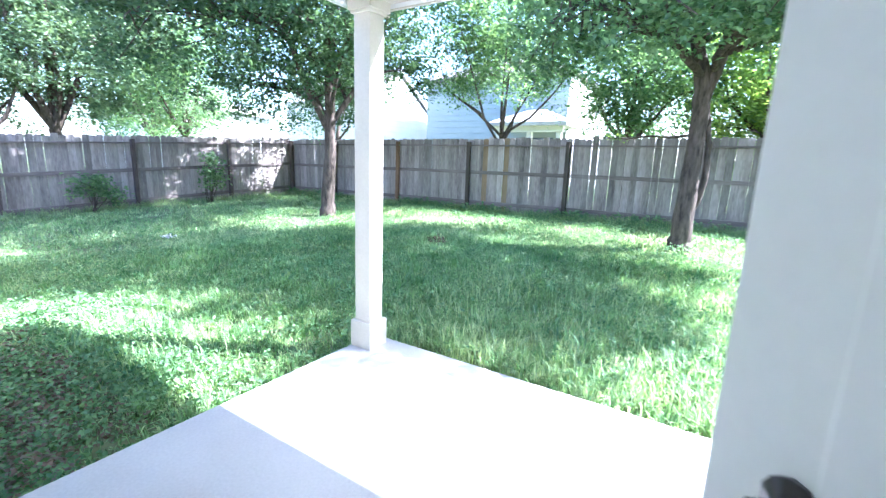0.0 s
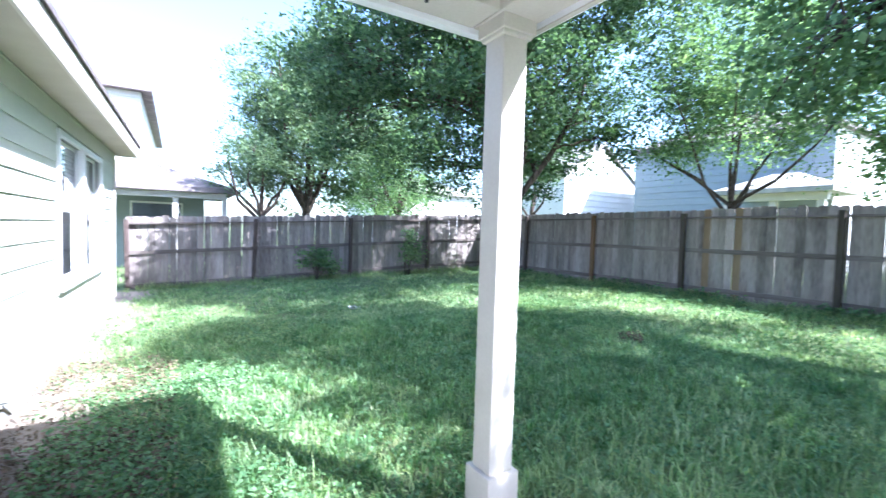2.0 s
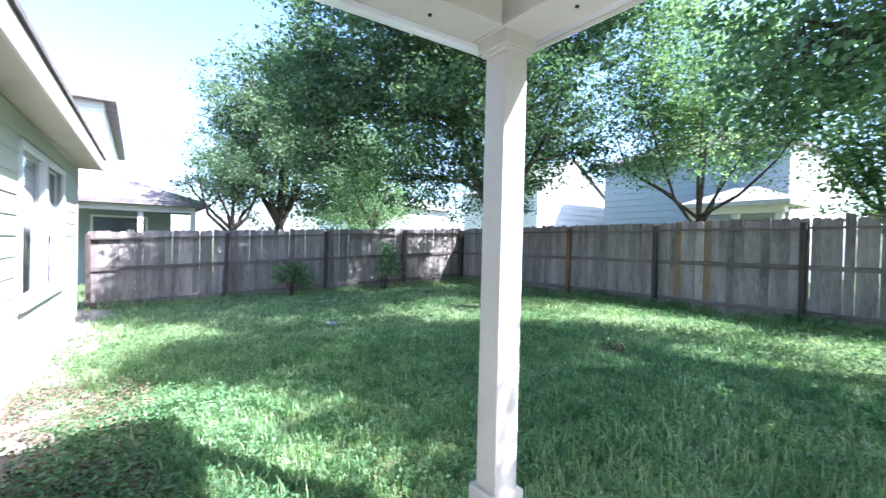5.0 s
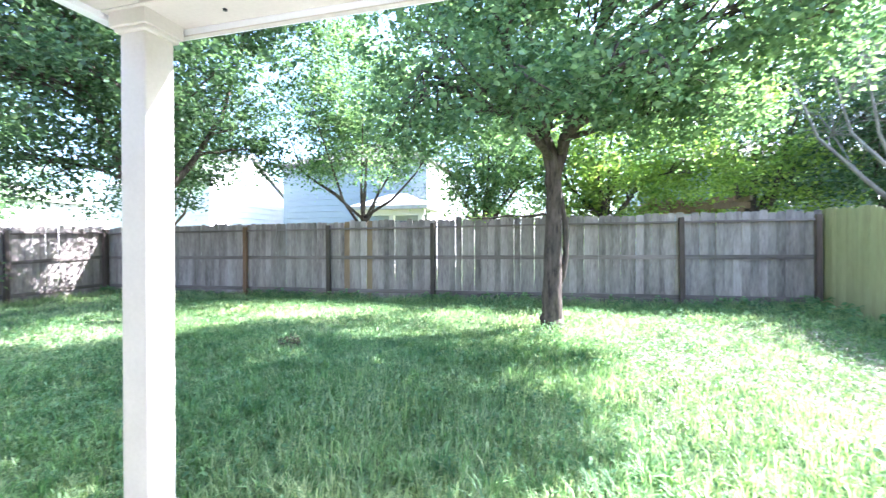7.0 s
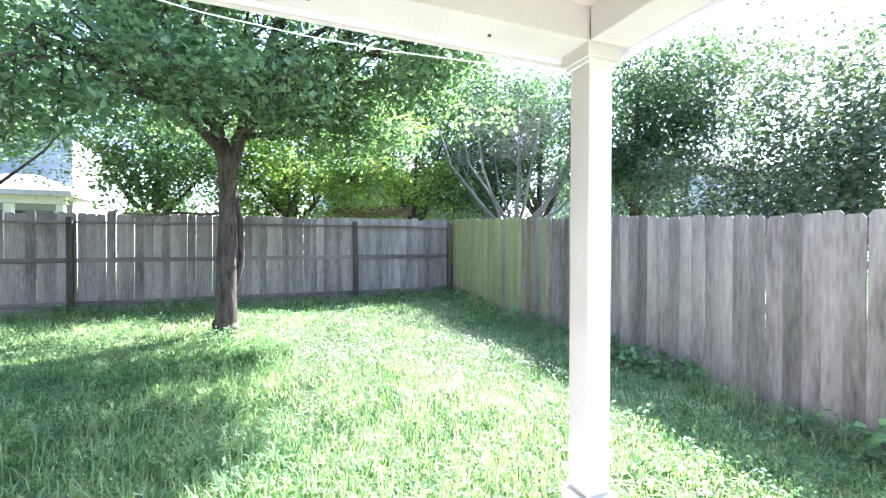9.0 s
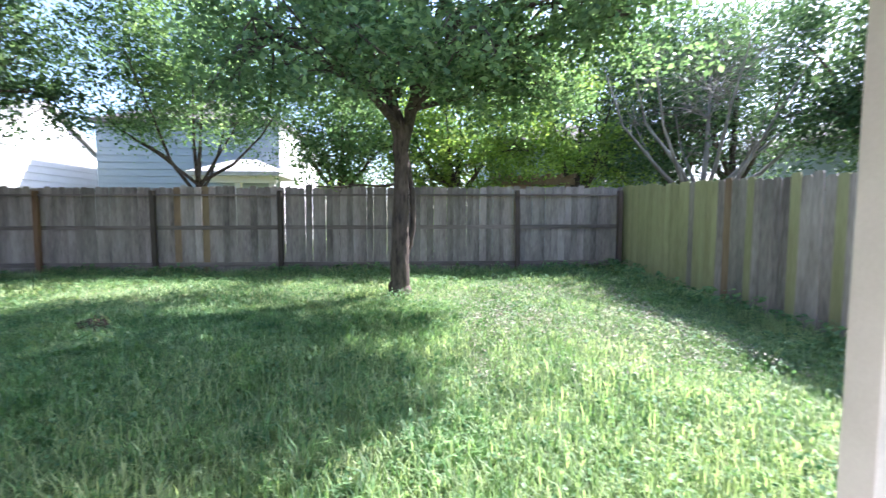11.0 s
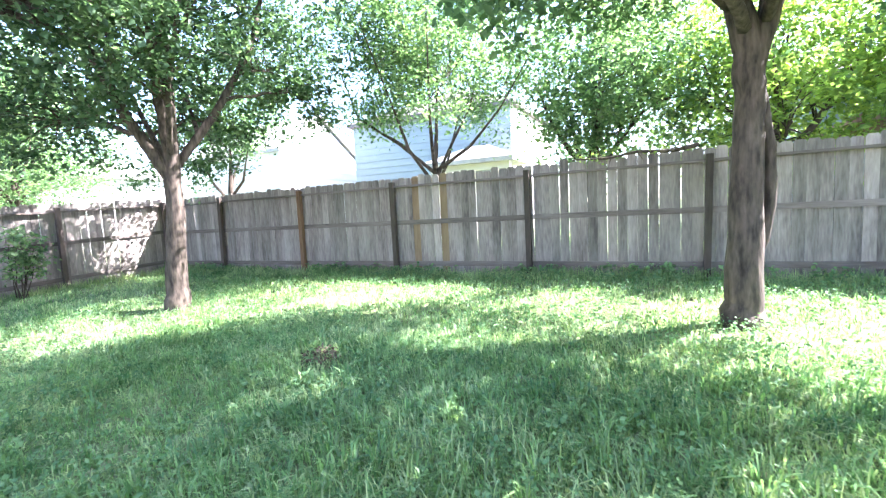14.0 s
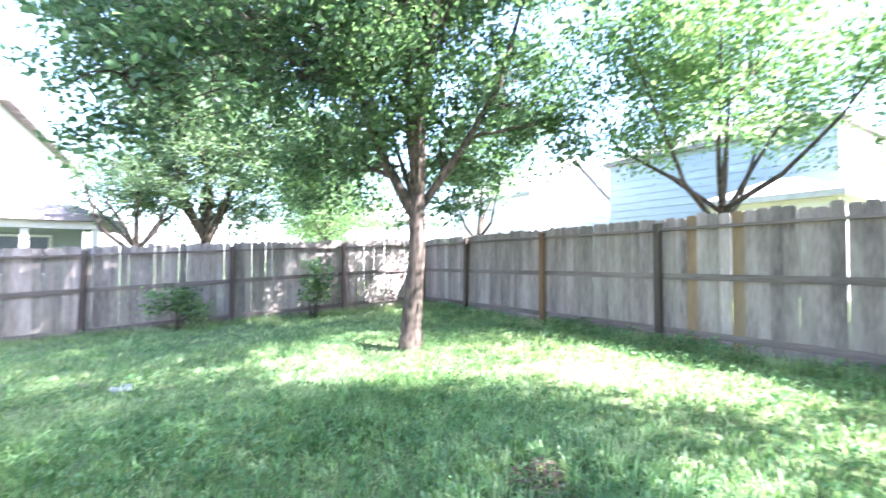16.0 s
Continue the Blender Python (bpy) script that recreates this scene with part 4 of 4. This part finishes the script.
def tufts(name, n, per, x0, x1, y0, y1, height, width, reach, rng, mat, label, thin=0.3):
    """Clumps of arching blades that lean out from their foot and all a little one way."""
    cx, cy = lawn_points(n, x0, x1, y0, y1, rng, thin)
    m = len(cx)
    tall = height * (0.55 + 0.65 * patchy(cx * 1.3 + 2, cy * 1.2)) * rng.uniform(0.6, 1.35, m)
    comb = 2.5 * np.sin(cx * 0.55 + 0.4) + 1.7 * np.sin(cy * 0.8 + cx * 0.3) + rng.normal(size=m) * 0.7
    count = m * per
    a = rng.uniform(0, 2 * math.pi, count)
    foot = np.abs(rng.normal(size=count)) * reach
    bx, by = np.repeat(cx, per) + np.cos(a) * foot, np.repeat(cy, per) + np.sin(a) * foot
    inside = ~((bx > PATIO[0]) & (bx < PATIO[1]) & (by < PATIO[3])) & (by > 0.0) & (by < BACK - 0.03) & (bx > LEFT + 0.03) & (bx < RIGHT - 0.03)
    ln = np.repeat(tall, per) * rng.uniform(0.5, 1.25, count)
    dx, dy = np.cos(a) + 0.75 * np.cos(np.repeat(comb, per)), np.sin(a) + 0.75 * np.sin(np.repeat(comb, per))
    q = np.hypot(dx, dy) + 1e-6
    dx, dy = dx / q, dy / q
    bx, by, ln, dx, dy = (v[inside] for v in (bx, by, ln, dx, dy))
    count = len(bx)
    lean = rng.uniform(0.25, 1.0, count)
    w = width * rng.uniform(0.6, 1.35, count) / 2
    base = np.stack((bx, by, ground_z(bx, by) - 0.01), 1)
    side = np.stack((-dy * w, dx * w, np.zeros(count)), 1)
    mid = base + np.stack((dx * ln * 0.28 * lean, dy * ln * 0.28 * lean, ln * (0.62 - 0.12 * lean)), 1)
    tip = base + np.stack((dx * ln * 0.85 * lean, dy * ln * 0.85 * lean, ln * (0.95 - 0.5 * lean)), 1)
    v = np.stack((base - side * 0.6, base + side * 0.6, mid + side, mid - side, tip), 1).reshape(-1, 3)
    k = np.arange(count)[:, None] * 5
    t = np.concatenate((k + np.array((0, 1, 2)), k + np.array((0, 2, 3)), k + np.array((3, 2, 4))), 1).reshape(-1, 3)
    return tagged(triangles(name, v, t, mat), label, "grass", kind="stuff")


rng = np.random.default_rng(77)
tufts("grass", 12500, 13, -7.5, 3.9, 0.0, 7.2, 0.115, 0.0085, 0.055, rng, GRASS, "long unmown green grass in arching tufts around the patio", 0.25)
# shade-coloured tufts kept to the ground under the tree's shadow
tufts("grass", 4200, 16, -6.5, 0.3, 0.9, 6.6, 0.165, 0.0095, 0.05, rng, LUSH_SHADE, "lush tufts of taller grass, tree shade added to their dark green", 0.7)
gx, gy = lawn_points(90000, -7.0, 3.6, 0.2, 7.4, rng, 0.15)
blades("grass", gx, gy, np.full(len(gx), 0.065), 0.008, rng, LUSH_SHADE, "short undergrowth of grass in the open lawn", 1.0)
tufts("grass", 9000, 10, LEFT + 0.05, RIGHT - 0.05, 0.0, BACK - 0.05, 0.12, 0.012, 0.07, rng, GRASS, "unmown green lawn reaching to the fences", 0.2)
gx, gy = lawn_points(60000, LEFT + 0.05, RIGHT - 0.05, 0.0, BACK - 0.05, rng)
blades("grass", gx, gy, 0.06 + 0.06 * patchy(gx, gy), 0.011, rng, LUSH_SHADE, "short green grass between the tufts of the lawn", 0.9)
ex = np.concatenate((rng.uniform(LEFT, RIGHT, 9000), rng.uniform(LEFT + 0.02, LEFT + 0.35, 4000), rng.uniform(RIGHT - 0.45, RIGHT - 0.03, 5000), rng.normal(-3.35, 0.28, 700), rng.uniform(-2.3, 1.9, 2500), rng.uniform(-2.6, 2.0, 6000)))
ey = np.concatenate((rng.uniform(BACK - 0.4, BACK - 0.03, 9000), rng.uniform(0.2, BACK, 4000), rng.uniform(1.0, BACK, 5000), rng.normal(1.35, 0.16, 700), rng.uniform(2.6, 3.0, 2500), rng.uniform(3.0, 5.4, 6000)))
blades("grass", ex, ey, np.full(len(ex), 0.19), 0.009, rng, GRASS, "tall tufts of grass along the fences and patio edge", 0.95)
gx, gy = rng.uniform(-45, 25, 40000), rng.uniform(-3, 24, 40000)
out = (gx < LEFT - 0.2) | (gx > RIGHT + 0.2) | (gy > BACK + 0.2)
blades("grass", gx[out], gy[out], np.full(int(out.sum()), 0.2), 0.03, rng, GRASS, "rough grass beyond the fences", 0.7)


def weeds(n, x0, x1, y0, y1, seed, size, name, mat, label, high=0.11):
    rng = np.random.default_rng(seed)
    x, y = rng.uniform(x0, x1, n), rng.uniform(y0, y1, n)
    keep = (np.sin(x * 2.3 + 0.5 * y) * np.sin(y * 1.9 - x) + rng.normal(size=n) * 0.9 > 0.1) & ~((x > PATIO[0] - 0.03) & (x < PATIO[1] + 0.03) & (y < PATIO[3] + 0.03)) & (y > 0.02)
    x, y = x[keep], y[keep]
    c = np.stack((x, y, ground_z(x, y) + rng.uniform(0.03, high, len(x))), 1)
    ob = leaf_mesh(name, c, np.full(len(c), 0.03), 6, size, rng, mat, None, flat=0.35)
    return tagged(ob, label, "weeds", kind="stuff")


weeds(22000, -9, RIGHT - 0.1, 0.05, BACK - 0.1, 61, 0.034, "weeds", WEED, "low broad-leaved weeds among the grass")
weeds(3600, -5.0, -2.3, 0.3, 1.6, 62, 0.034, "weeds", WEED, "broad-leaved ground cover in the shade beside the house")
weeds(3600, 0.3, 3.0, 4.2, 8.2, 63, 0.024, "dry_leaves", STRAW, "pale dry leaf litter on the sunny lawn")
weeds(2200, -6.2, -2.4, 0.0, 1.0, 64, 0.03, "dry_leaves", LITTER, "dry leaf litter on bare soil by the wall")

weeds(60, -4.0, -3.75, 5.8, 6.05, 67, 0.034, "dry_leaves", LITTER, "small heap of brown dead leaves in the grass")
weeds(520, RIGHT - 0.5, RIGHT - 0.05, 1.2, BACK, 65, 0.075, "weeds", WEED, "tall broad-leaved weeds along the board fence", 0.26)
weeds(900, LEFT + 0.1, RIGHT, BACK - 0.4, BACK - 0.05, 66, 0.07, "weeds", WEED, "broad-leaved weeds along the picket fence", 0.2)

# ---- bare earth along the house wall ----
EARTH = material("bare_earth", (0.13, 0.10, 0.075), (0.36, 0.30, 0.235), scale=1.1, fine=26, bump=0.7, rough=1.0)
ex = np.linspace(-12.4, -2.32, 85)
edge = 0.52 + 0.16 * np.sin(ex * 1.9) + 0.09 * np.sin(ex * 5.3 + 1) + 0.5 * np.exp(-((ex + 3.6) / 0.9) ** 2)
rows = np.linspace(0, 1, 7)
px, py = np.repeat(ex, 7), (edge[:, None] * rows[None, :] - 0.02 - 0.32 * (1 - rows[None, :])).ravel()
lift = np.tile(np.array((0.008, 0.012, 0.012, 0.011, 0.009, 0.005, -0.01)), 85)
ev = np.stack((px, py, ground_z(px, py) + lift), 1)
k = (np.arange(84)[:, None] * 7 + np.arange(6)[None, :]).ravel()[:, None]
et = np.concatenate((k + np.array((0, 7, 8)), k + np.array((0, 8, 1))), 1).reshape(-1, 3)
tagged(triangles("bare_earth", ev, et, EARTH), "strip of bare brown earth along the house wall", "ground", kind="structure")

# ---- a scrap in the grass ----
rng = np.random.default_rng(91)
bm = bmesh.new()
grid = [[bm.verts.new((i * 0.035 + rng.normal() * 0.008, j * 0.035 + rng.normal() * 0.008, 0.12 + abs(rng.normal()) * 0.045)) for j in range(6)] for i in range(7)]
for i in range(6):
    for j in range(5):
        bm.faces.new((grid[i][j], grid[i + 1][j], grid[i + 1][j + 1], grid[i][j + 1]))
bmesh.ops.solidify(bm, geom=bm.faces[:], thickness=0.004)
scrap = part("plastic_scrap", bm, VINYL, at=pose(-8.0, 3.62, float(ground_z(-8.0, 3.62)) - 0.1))
tagged(scrap, "crumpled pale plastic scrap lying in the grass", "litter")
